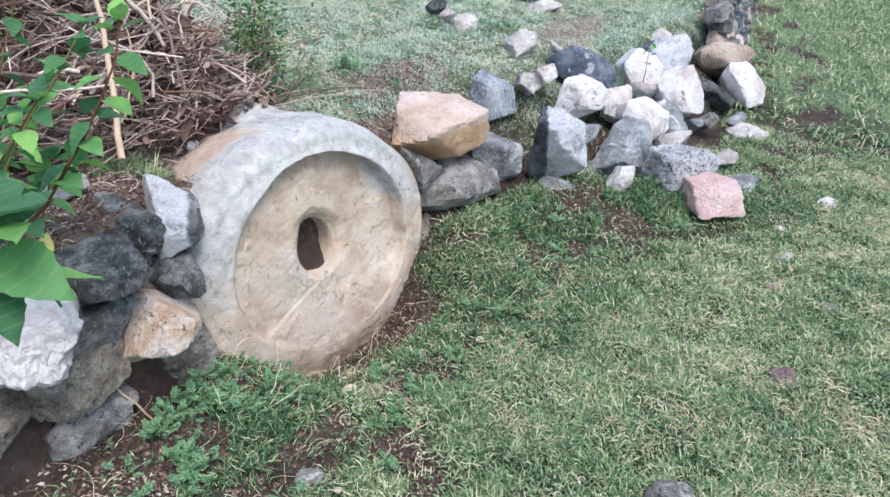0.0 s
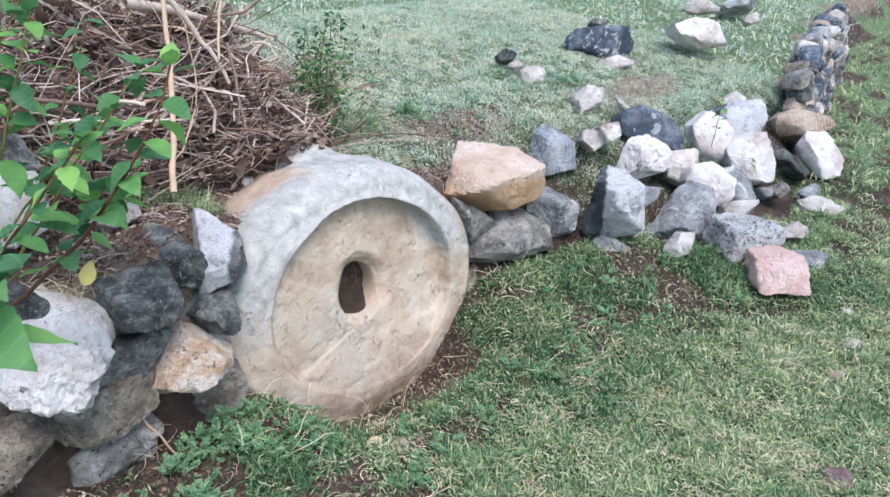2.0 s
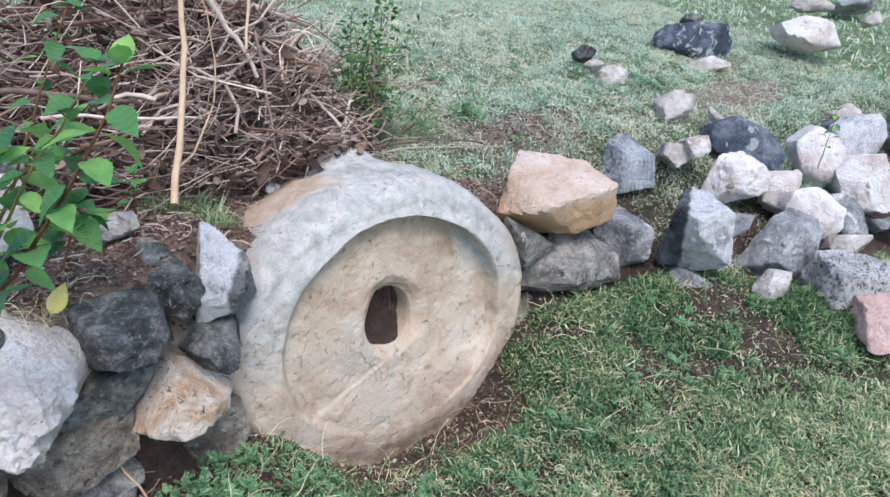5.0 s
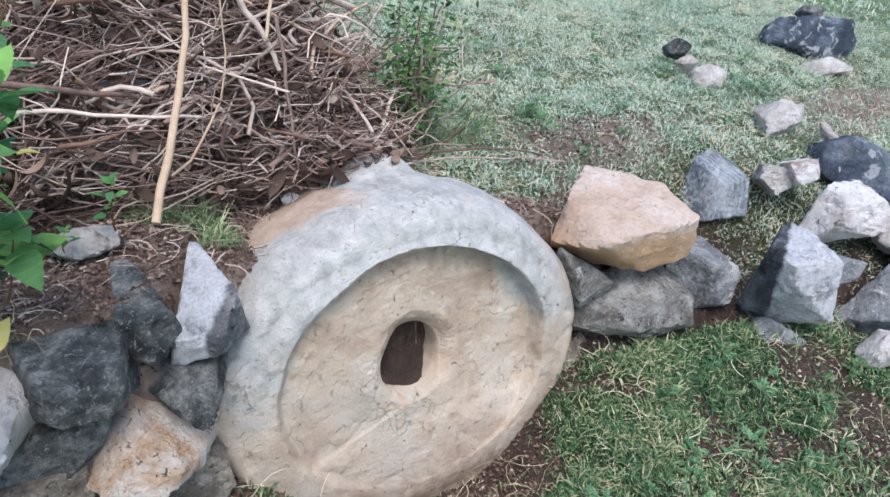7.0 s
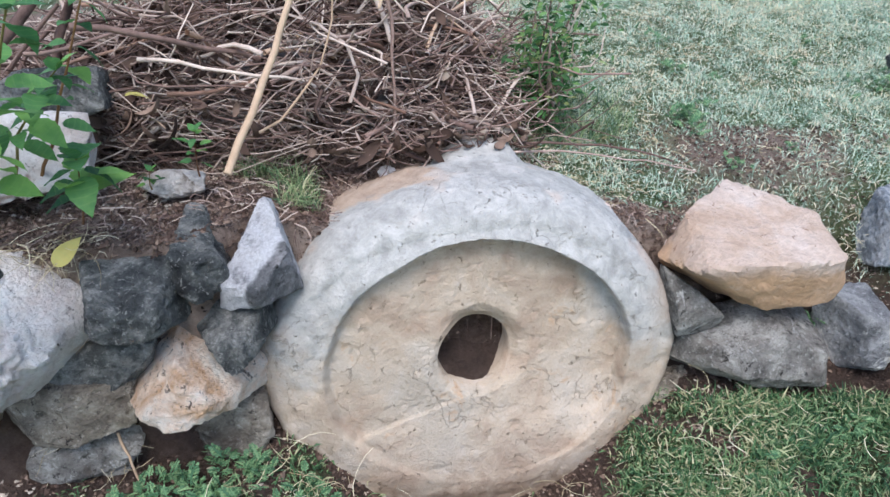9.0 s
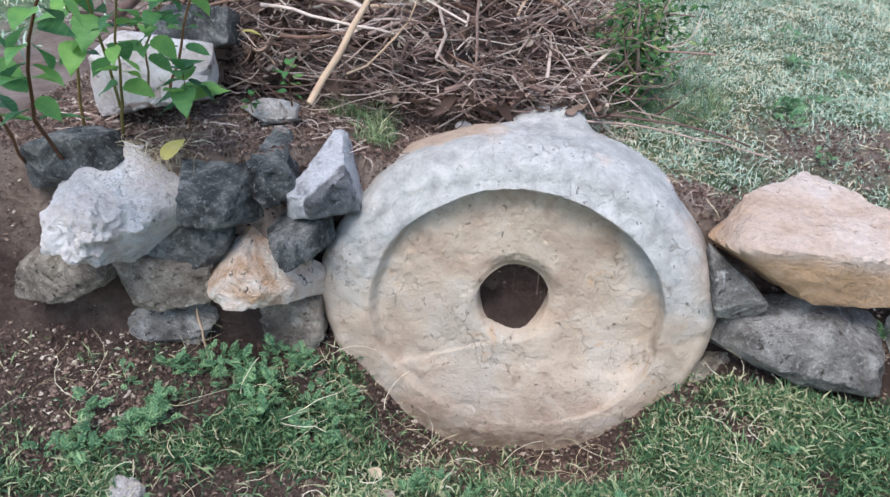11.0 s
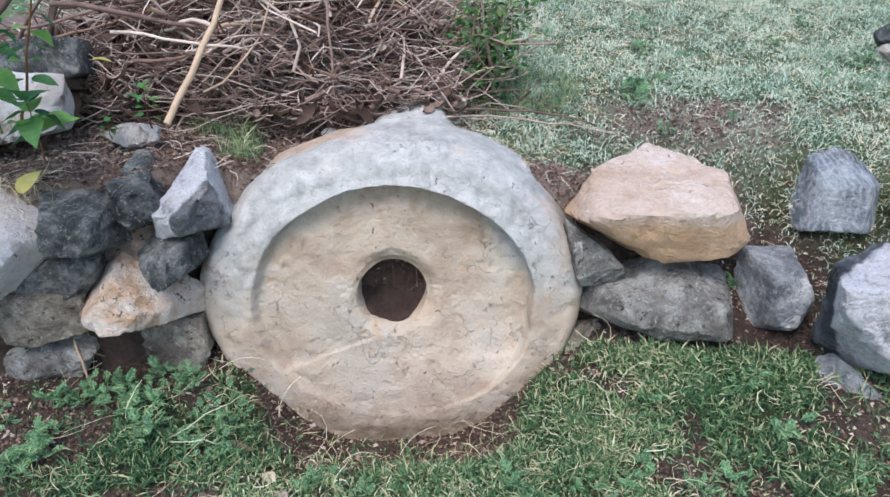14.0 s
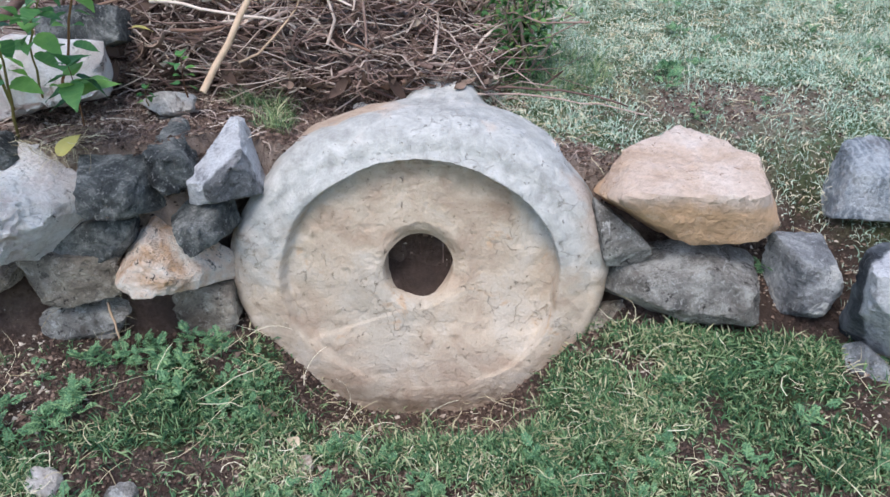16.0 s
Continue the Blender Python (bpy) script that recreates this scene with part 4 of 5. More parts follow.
for col in range(34):
    x = 3.55 + col * 0.125
    for row in range(7):
        if rng.uniform() < 0.1:
            continue
        xx = x + 0.06 * (row % 2) + rng.uniform(-0.03, 0.03)
        yy = float(foot(xx)) + 0.05 + 0.02 * row + rng.uniform(-0.05, 0.05)
        ob = new("stone", FAR_MESHES[rng.randint(len(FAR_MESHES))])
        ob.matrix_world = pose(xx, yy, 0.04 + row * 0.095 + rng.uniform(-0.02, 0.02), rng.uniform(-20, 20), rng.uniform(-60, 60), 20 + rng.uniform(-40, 40)) @ Matrix.Diagonal((rng.uniform(0.8, 1.5), 1, rng.uniform(0.6, 1.05), 1))
        ob.parent, ob.matrix_parent_inverse = wall_far, wall_far.matrix_world.inverted()

# ---- small stones lying on the lawn ----
LAWN_STONES = [
    (2.14, -1.38, 9, "white", "small white stone lying in the lawn"),
    (1.46, -1.34, 9, "pale", "pale grey stone sunk in the lawn"),
    (1.2, -1.37, 6, "sand", "small tan stone in the lawn"),
    (1.11, -1.6, 7, "brown", "small brown stone in the lawn"),
    (0.58, -1.56, 9, "purple", "purple brown stone lying in the lawn"),
    (-0.16, -1.44, 15, "slate", "flat grey stone sunk in the lawn"),
    (-0.93, -0.52, 8, "pale", "pale pinkish stone on bare soil"),
    (-0.72, -0.55, 7, "slate", "dark grey stone sunk in bare soil"),
    (-0.28, -0.42, 6, "sand", "small tan stone among weeds"),
    (1.62, -1.62, 5, "bluegrey", "small grey stone in the lawn"),
    (0.55, -0.62, 5, "brown", "small brown clod-like stone in the lawn"),
    (1.75, -1.25, 6, "pale", "small pale stone in the lawn"),
]
for k, (x, y, size, kind, label) in enumerate(LAWN_STONES):
    r = random.Random(k)
    cuts = [(a + r.randint(-20, 20), size * 0.5 * r.uniform(0.75, 1.2)) for a in (0, 60, 120, 180, 240, 300)]
    ob = stone("rock", None, (x, y, level_at(x, y) + size * 0.001), r.randint(0, 90), 75, size * 0.75, cuts, kind, 200 + k, label, "rock", "stones on the lawn", 3)

# ---- grass ----


def blades(name, count, box, material, length, width, lean, seed, density, label, lift=0.0):
    rng = np.random.RandomState(seed)
    x, y = rng.uniform(box[0], box[1], count), rng.uniform(box[2], box[3], count)
    keep = rng.uniform(0, 1, count) < density(x, y)
    x, y = x[keep], y[keep]
    clump = smooth(-0.45, 0.35, fbm2(x, y, 13.0, 3, 201))
    thick = rng.uniform(0, 1, len(x)) < 0.55 + 0.45 * clump
    x, y, clump = x[thick], y[thick], clump[thick]
    m = len(x)
    z = height(x, y) + rng.uniform(-0.004, 0.012, m) + lift
    a, t = rng.uniform(0, 2 * np.pi, m), rng.uniform(*lean, m)
    ln = rng.uniform(length[0], length[1], m) * rng.choice([1, 1, 1, 1.6], m) * (0.7 + 0.6 * clump)
    wd = rng.uniform(width[0], width[1], m) / 2
    out = np.stack([np.cos(a), np.sin(a), 0 * a], 1)
    side = np.stack([-np.sin(a), np.cos(a), rng.uniform(-0.7, 0.7, m)], 1) * wd[:, None]
    up = np.array([0, 0, 1.0])
    base = np.stack([x, y, z], 1)
    middle = base + (out * np.sin(t)[:, None] + up * np.cos(t)[:, None]) * (ln * 0.5)[:, None]
    t2 = np.minimum(t + rng.uniform(0.2, 1.0, m), 1.9)
    tip = middle + (out * np.sin(t2)[:, None] + up * np.cos(t2)[:, None]) * (ln * 0.5)[:, None]
    p = np.stack([base, middle - side, tip, middle + side], 1).reshape(-1, 3)
    i = np.arange(m)[:, None] * 4
    me = mesh_from(name, p, [i + np.array([[0, 1, 3]]), i + np.array([[1, 2, 3]])], material, False)
    return tagged(new(name, me), label, "grass", kind="stuff")


def strands(name, count, box, material, length, radius, seed, density, label, flat=0.5, segments=5, category="grass"):
    """Thin curled stalks lying over the ground."""
    rng = np.random.RandomState(seed)
    x, y = rng.uniform(box[0], box[1], count), rng.uniform(box[2], box[3], count)
    keep = rng.uniform(0, 1, count) < density(x, y)
    x, y = x[keep], y[keep]
    m = len(x)
    pos = np.stack([x, y, height(x, y) + rng.uniform(0.004, 0.03, m)], 1)
    a, e = rng.uniform(0, 2 * np.pi, m), rng.uniform(-0.2, 1.2, m) * flat
    curl, drop = rng.normal(0, 0.55, m), rng.uniform(0.1, 0.5, m)
    step = rng.uniform(length[0], length[1], m) / segments
    wd = rng.uniform(radius[0], radius[1], m)
    rows = []
    for k in range(segments + 1):
        d = np.stack([np.cos(a) * np.cos(e), np.sin(a) * np.cos(e), np.sin(e)], 1)
        s = np.stack([-np.sin(a), np.cos(a), 0 * a], 1) * wd[:, None] * (1 - 0.6 * k / segments)
        rows += [pos - s, pos + s * 0.3 + np.array([0, 0, 1.0]) * wd[:, None], pos + s]
        pos = pos + d * step[:, None]
        a, e = a + curl + rng.normal(0, 0.25, m), e - drop * 0.6
        low = height(pos[:, 0], pos[:, 1]) + 0.004
        pos[:, 2] = np.maximum(pos[:, 2], low)
    p = np.stack(rows, 1).reshape(-1, 3)
    n = 3 * (segments + 1)
    quad = [[3 * k + b, 3 * k + b + 1, 3 * k + b + 4, 3 * k + b + 3] for k in range(segments) for b in (0, 1)]
    f = (np.arange(m)[:, None, None] * n + np.array(quad)[None]).reshape(-1, 4)
    return tagged(new(name, mesh_from(name, p, [f], material, True)), label, category, kind="stuff")


def flakes(name, count, box, material, size, seed, density, label):
    """Crumbs, dead leaf bits and seeds on bare soil."""
    rng = np.random.RandomState(seed)
    x, y = rng.uniform(box[0], box[1], count), rng.uniform(box[2], box[3], count)
    keep = rng.uniform(0, 1, count) < density(x, y)
    x, y = x[keep], y[keep]
    m = len(x)
    c = np.stack([x, y, height(x, y) + 0.003], 1)
    s = size[0] + (size[1] - size[0]) * rng.uniform(0, 1, m) ** 3
    pts = []
    for k in range(4):
        g = rng.uniform(0, 2 * np.pi, m) * 0.25 + k * np.pi / 2
        pts.append(c + np.stack([np.cos(g), np.sin(g), rng.uniform(-0.3, 0.5, m)], 1) * (s * rng.uniform(0.5, 1, m))[:, None])
    pts.append(c + np.stack([0 * x, 0 * x, s * rng.uniform(0.3, 0.9, m)], 1))
    p = np.stack(pts, 1).reshape(-1, 3)
    f = (np.arange(m)[:, None, None] * 5 + np.array([[0, 1, 4], [1, 2, 4], [2, 3, 4], [3, 0, 4]])[None]).reshape(-1, 3)
    return tagged(new(name, mesh_from(name, p, [f], material, False)), label, "litter", kind="stuff")


def lawn_turf(x, y):
    return np.where(y < foot(x) - 0.02, turf_at(x, y), 0)


def upper_turf(x, y):
    return np.where(y > foot(x) + 0.02, turf_at(x, y), 0)


def tufts(x, y, seed, scale=5.0, low=0.15):
    return smooth(low, low + 0.35, fbm2(x, y, scale, 3, seed))




def wall_shade(x, y):
    """How far shade along the wall is painted into the grass, 0 to 1."""
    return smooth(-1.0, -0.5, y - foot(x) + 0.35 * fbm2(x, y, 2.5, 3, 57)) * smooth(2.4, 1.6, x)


blades("lawn_grass", 640000, (-1.6, 3.0, -2.1, 0.15), GRASS, (0.014, 0.036), (0.003, 0.0058), (0.2, 1.4), 1, lambda x, y: lawn_turf(x, y) * (1 - 0.9 * wall_shade(x, y)), "short green lawn grass, matted and uneven")
blades("moist_grass", 400000, (-1.6, 2.4, -1.4, 0.15), GRASS_SHADED, (0.016, 0.04), (0.003, 0.006), (0.15, 1.3), 14, lambda x, y: lawn_turf(x, y) * wall_shade(x, y) * (0.8 - 0.4 * smooth(0.2, -0.2, x)), "lawn grass along the foot of the wall, painted darker for shade")
blades("lawn_grass", 60000, (-4.0, 3.0, -4.0, -2.1), GRASS, (0.03, 0.06), (0.006, 0.011), (0.2, 1.2), 22, lawn_turf, "short green lawn grass behind the path")
blades("lawn_grass", 150000, (3.0, 14.0, -4.0, 1.4), GRASS, (0.03, 0.07), (0.006, 0.011), (0.2, 1.2), 2, lawn_turf, "short green lawn grass farther off")
blades("terrace_grass", 430000, (0.1, 4.0, -0.5, 3.0), UPPER, (0.012, 0.032), (0.0022, 0.0046), (0.2, 1.4), 3, upper_turf, "short grass on the terrace, painted pale green with sky sheen")
blades("terrace_grass", 170000, (-3.0, 13.0, 0.0, 10.0), UPPER, (0.03, 0.07), (0.007, 0.014), (0.2, 1.2), 4, lambda x, y: np.where((y > 3.0) | (x > 4.0) | (x < 0.1), upper_turf(x, y), 0), "short grass farther off on the terrace, painted pale green with sky sheen")
strands("dry_straw", 50000, (-1.6, 3.2, -2.1, 0.1), STRAW, (0.03, 0.09), (0.0008, 0.0016), 5, lambda x, y: lawn_turf(x, y) * (0.06 + 0.94 * tufts(x, y, 91, 10.0, 0.2)) * (0.2 + 0.8 * smooth(-0.4, -0.9, y - foot(x))), "dry curled straw stalks in the lawn")
strands("dry_straw", 9000, (0.2, 4.0, 0.2, 2.6), STRAW, (0.04, 0.09), (0.0009, 0.0018), 6, lambda x, y: np.where(y > foot(x) + 0.1, 0.1 + 0.6 * tufts(x, y, 95), 0), "dry straw stalks in the terrace grass")
strands("dry_straw", 1000, (-1.4, 1.6, -0.75, 0.1), STRAW, (0.08, 0.2), (0.0007, 0.0015), 7, lambda x, y: np.where(y < foot(x) - 0.12, 0.6 * tufts(x, y, 99, 4.0, -0.1), 0), "long pale dead grass stalks by the wall", 0.8)


def bare_soil(x, y):
    f = foot(x)
    return np.where((y > f + 0.04) | (y < f - 0.1), np.clip(1 - turf_at(x, y), 0, 1) ** 2, 0.35)


flakes("leaf_litter", 130000, (-1.6, 2.0, -0.9, 0.9), LITTER, (0.002, 0.012), 8, bare_soil, "crumbs of soil, seeds and dead leaf bits")

# ---- sticks and brushwood ----


def tube(points, r0, r1, sides=5):
    pts = np.asarray(points, float)
    d = np.gradient(pts, axis=0)
    d /= np.linalg.norm(d, axis=1)[:, None] + 1e-9
    ref = np.array([0.31, 0.2, 0.93]) if abs(d[0, 2]) < 0.8 else np.array([1.0, 0.1, 0.0])
    u = np.cross(d, ref)
    u /= np.linalg.norm(u, axis=1)[:, None]
    w = np.cross(d, u)
    rad = np.linspace(r0, r1, len(pts))[:, None]
    rings = [pts + (u * math.cos(2 * math.pi * k / sides) + w * math.sin(2 * math.pi * k / sides)) * rad for k in range(sides)]
    p = np.stack(rings, 1).reshape(-1, 3)
    i = np.arange(len(p)).reshape(len(pts), sides)
    j = np.roll(i, -1, 1)
    quads = np.stack([i[:-1], j[:-1], j[1:], i[1:]], -1).reshape(-1, 4)
    return p, quads


def bent(p0, p1, bend, seed, steps=7):
    """A line from p0 to p1 that wanders by about bend metres."""
    r = np.random.RandomState(seed)
    t = np.linspace(0, 1, steps)[:, None]
    p0, p1 = np.asarray(p0, float), np.asarray(p1, float)
    wander = r.normal(0, 1, (3, 3)) * bend
    line = p0 + (p1 - p0) * t + np.sin(np.pi * t) * wander[0] + np.sin(2 * np.pi * t) * wander[1] * 0.6 + np.sin(3 * np.pi * t) * wander[2] * 0.3
    kink = r.normal(0, bend * 0.12, (steps, 3))
    kink[0] = kink[-1] = 0
    return line + kink


def pile_height(x, y):
    """The brushwood heap over the terrace."""
    heap = 0.62 * np.exp(-(((x + 0.28) / 0.52) ** 4) - (((y - 1.15) / 0.5) ** 4)) + 0.3 * np.exp(-(((x + 0.9) / 0.4) ** 4) - (((y - 0.95) / 0.5) ** 4))
    return heap


brush = thing("brush_pile", (-0.3, 1.0, 0.72), "heap of dead brown twigs and dry branches", "brushwood")
bpy.context.view_layer.update()
BACK = brush.matrix_world.inverted()
rng = np.random.RandomState(17)


def heap_twig(seed):
    r = np.random.RandomState(seed)
    while True:
        x, y = r.uniform(-1.25, 0.34), r.uniform(0.48, 1.6)
        top = float(pile_height(x, y))
        if top > 0.05:
            break
    z = 0.7 + top * r.uniform(0.2, 1.0) ** 0.6
    yaw, pitch = r.uniform(0, 6.28) if r.uniform() < 0.6 else r.normal(0.2, 0.4), r.normal(0.05, 0.42)
    half = r.uniform(0.1, 0.33) * 0.5 * (1.6 if r.uniform() < 0.2 else 1)
    d = np.array([math.cos(yaw) * math.cos(pitch), math.sin(yaw) * math.cos(pitch), math.sin(pitch)]) * half * 1.6
    c = np.array([x, y, z])
    a, b = c - d, c + d
    for q in (a, b):
        q[1] = max(q[1], 0.5 + 0.1 * abs(q[0] + 0.2))
        q[2] = max(q[2], level_at(q[0], q[1]) + 0.01)
    rad = r.uniform(0.0013, 0.004) * (2.6 if r.uniform() < 0.08 else 1)
    return tube(bent(a, b, half * 0.26, seed + 1), rad, rad * 0.5)


for k in range(290):
    p, f = heap_twig(5000 + k * 3)
    c = p.mean(0)
    ob = new("twig", mesh_from("twig", p - c, [f], TWIG))
    ob.matrix_world = Matrix.Translation(c)
    ob.parent, ob.matrix_parent_inverse = brush, BACK
for k in range(46):
    r = np.random.RandomState(7000 + k)
    x, y = r.uniform(-0.95, 0.2), r.uniform(0.55, 1.0)
    z = 0.72 + float(pile_height(x, y)) * r.uniform(0.35, 1.05)
    yaw, pitch, half = r.normal(0.1, 0.5) if k % 3 else r.normal(1.4, 0.5), r.normal(-0.05, 0.22), r.uniform(0.16, 0.36)
    d = np.array([math.cos(yaw) * math.cos(pitch), math.sin(yaw) * math.cos(pitch), math.sin(pitch)]) * half
    a, b = np.array([x, y, z]) - d, np.array([x, y, z]) + d
    for q in (a, b):
        q[1] = max(q[1], 0.5)
        q[2] = max(q[2], level_at(q[0], q[1]) + 0.02)
    p, f = tube(bent(a, b, half * 0.1, 7100 + k, 10), r.uniform(0.004, 0.009), r.uniform(0.002, 0.004), 6)
    c = p.mean(0)
    ob = new("branch", mesh_from("branch", p - c, [f], BRANCH if k % 2 else TWIG))
    ob.matrix_world = Matrix.Translation(c)
    ob.parent, ob.matrix_parent_inverse = brush, BACK
ps, fs, off = [], [], 0
for k in range(2300):
    p, f = heap_twig(20000 + k * 3)
    ps.append(p)
    fs.append(f + off)
    off += len(p)
ob = new("twig_tangle", mesh_from("twig_tangle", np.concatenate(ps), [np.concatenate(fs)], TWIG))
ob.parent, ob.matrix_parent_inverse = brush, BACK
tagged(ob, "tangle of thin dead twigs", kind="stuff")

# curled dead leaves and bark strips in the heap
ps, fs, off = [], [], 0
for k in range(900):
    r = np.random.RandomState(900 + k)
    x, y = r.uniform(-1.2, 0.3), r.uniform(0.5, 1.4)
    z = 0.7 + float(pile_height(x, y)) * r.uniform(0.4, 1.0)
    t = np.linspace(-1, 1, 6)
    ln, wd = r.uniform(0.015, 0.06), r.uniform(0.006, 0.022)
    rows = np.stack([np.stack([t * ln, s * wd * (1 - t * t) + 0 * t, 0.4 * ln * t * t + abs(s) * wd * 0.6], 1) for s in (-1, 0, 1)], 1).reshape(-1, 3)
    m = np.array(Euler((r.uniform(-1, 1), r.uniform(-1, 1), r.uniform(0, 6.3))).to_matrix())
    ps.append(rows @ m.T + [x, y, z])
    i = np.arange(18).reshape(6, 3)
    fs.append(np.stack([i[:-1, :-1], i[:-1, 1:], i[1:, 1:], i[1:, :-1]], -1).reshape(-1, 4) + off)
    off += 18
ob = new("dry_leaf_litter", mesh_from("dry_leaf_litter", np.concatenate(ps), [np.concatenate(fs)], LITTER))
ob.parent, ob.matrix_parent_inverse = brush, BACK
tagged(ob, "curled brown dead leaves caught in the twigs", kind="stuff")


def stick(name, points, r0, r1, material, label, category="stick"):
    p, f = tube(points, r0, r1, 7)
    c = np.array(points[0])
    ob = new(name, mesh_from(name, p - c, [f], material))
    ob.matrix_world = Matrix.Translation(c)
    return tagged(ob, label, category)


def bow(a, b, c, seed=0, bend=0.01, steps=10):
    """A bent line through three points."""
    a, b, c = (np.asarray(v, float) for v in (a, b, c))
    t = np.linspace(0, 1, steps)[:, None]
    mid = 2 * b - (a + c) / 2
    r = np.random.RandomState(seed)
    k = r.normal(0, bend * 0.3, (steps, 3))
    k[0] = 0
    return (1 - t) ** 2 * a + 2 * t * (1 - t) * mid + t * t * c + k


stick("stick", bow((-0.6, 0.27, 0.80), (-0.45, 0.48, 1.08), (-0.36, 0.62, 1.36), 3, 0.012), 0.011, 0.008, STICK, "pale bleached stick leaning on the brushwood")
stick("stick", bow((-0.52, 0.42, 0.85), (-0.33, 0.55, 1.02), (-0.30, 0.66, 1.33), 4, 0.012), 0.004, 0.002, STICK, "thin pale crooked twig leaning on the brushwood")
stick("stick", bow((-0.95, 0.5, 1.12), (-0.6, 0.62, 1.02), (-0.2, 0.75, 0.84), 5, 0.012), 0.009, 0.006, TWIG, "grey weathered branch lying in the brushwood")
stick("stick", bow((-0.42, 0.8, 1.33), (-0.02, 0.95, 1.22), (0.3, 1.05, 1.1), 6, 0.01), 0.02, 0.012, TWIG, "thick brown dead branch across the brushwood")
stick("stick", bow((-0.3, 0.72, 1.35), (-0.2, 0.72, 1.2), (-0.12, 0.66, 1.02), 7, 0.012), 0.013, 0.007, TWIG, "reddish brown broken branch in the brushwood")
stick("stick", bow((-0.14, 0.62, 1.18), (-0.13, 0.6, 0.98), (-0.13, 0.56, 0.74), 8, 0.01), 0.006, 0.004, TWIG, "upright thin brown twig before the brushwood")
stick("stick", bow((-0.08, 0.72, 1.34), (-0.12, 0.7, 1.22), (-0.16, 0.66, 1.12), 9, 0.006), 0.006, 0.005, STICK, "short pale twig in the brushwood")
stick("stick", bow((0.2, 0.56, 0.69), (0.48, 0.5, 0.69), (0.78, 0.38, 0.66), 10, 0.008), 0.004, 0.002, TWIG, "long brown twig lying behind the mill wheel")
stick("stick", bow((0.24, 0.6, 0.7), (0.5, 0.55, 0.7), (0.74, 0.45, 0.67), 11, 0.008), 0.005, 0.003, TWIG, "brown twig lying on the soil behind the wheel")
stick("stick", bow((-0.93, 0.02, 0.22), (-0.9, -0.03, 0.14), (-0.87, -0.07, 0.06), 12, 0.004), 0.004, 0.003, STICK, "thin dry stalk leaning on the wall stones")
stick("stick", bow((-1.2, 0.35, 1.0), (-1.0, 0.5, 1.2), (-0.85, 0.6, 1.42), 13, 0.02), 0.016, 0.01, TWIG, "dark bent branch rising beside the shrub")
stick("stick", bow((-1.15, 0.6, 0.85), (-1.0, 0.65, 1.1), (-0.93, 0.75, 1.4), 14, 0.02), 0.014, 0.01, TWIG, "dark upright dead branch behind the stones")

# ---- broad-leaved plants ----


def leaf_mesh(length, width, droop, fold, material, toothed=True):
    rows, n = [], 12
    for k in range(n + 1):
        t = k / n
        w = width * 0.5 * (math.sin(math.pi * min(t * 1.02, 1) ** 0.72) ** 0.9) * (1.0 + (0.1 if toothed and k % 2 else 0)) + 0.0004
        x, z = length * t, -droop * length * t * t
        for s in (-1, -0.5, 0, 0.5, 1):
            rows.append((x - (0.0 if abs(s) < 1 else 0.01 * length), s * w, z + abs(s) * fold * w + 0.02 * length * math.sin(9 * t + 2 * s)))
    i = np.arange(len(rows)).reshape(n + 1, 5)
    f = np.stack([i[:-1, :-1], i[:-1, 1:], i[1:, 1:], i[1:, :-1]], -1).reshape(-1, 4)
    return mesh_from("leaf", rows, [f], material)


LEAVES = [leaf_mesh(0.08, 0.05, 0.25, 0.25, LEAF), leaf_mesh(0.08, 0.056, 0.45, 0.15, LEAF), leaf_mesh(0.08, 0.044, 0.1, 0.35, LEAF)]


def plant(name, line, r0, pairs, size, seed, label, category="shrub", start=0.25, side_leaves=True):
    """A stem through the given points, with leaf pairs that get smaller and lighter to its tip."""
    base = thing(name, tuple(float(v) for v in line[0]), label, category)
    bpy.context.view_layer.update()
    inv = base.matrix_world.inverted()
    p, f = tube(line, r0, r0 * 0.35, 6)
    ob = new("stem", mesh_from("stem", p, [f], STEM))
    ob.parent, ob.matrix_parent_inverse = base, inv
    r = random.Random(seed)
    line = np.asarray(line)
    for k in range(pairs):
        t = start + (1 - start) * (k + 0.5) / pairs
        q = t * (len(line) - 1)
        i = min(int(q), len(line) - 2)
        c = line[i] + (line[i + 1] - line[i]) * (q - i)
        turn = k * 90 + r.uniform(-25, 25)
        for s in (0, 180) if side_leaves else (turn,):
            big = size * r.uniform(0.7, 1.15) * (1.0 - 0.35 * t) / 0.08
            leaf = new("leaf", LEAVES[r.randrange(3)])
            leaf.matrix_world = Matrix.Translation(Vector(c)) @ pose(0, 0, 0, 0, 0, turn + s) @ pose(0, 0, 0, r.uniform(-25, 25), r.uniform(-35, 35), 0) @ Matrix.Translation((0.012, 0, 0)) @ Matrix.Scale(big, 4)
            leaf.parent, leaf.matrix_parent_inverse = base, inv
    for s in range(3):
        leaf = new("leaf", LEAVES[s])
        leaf.matrix_world = Matrix.Translation(Vector(line[-1])) @ pose(0, 0, 0, 0, 0, s * 120 + r.uniform(0, 60)) @ pose(0, 0, 0, 0, r.uniform(-60, 10), 0) @ Matrix.Scale(size * 0.6 / 0.08, 4)
        leaf.parent, leaf.matrix_parent_inverse = base, inv
    return base


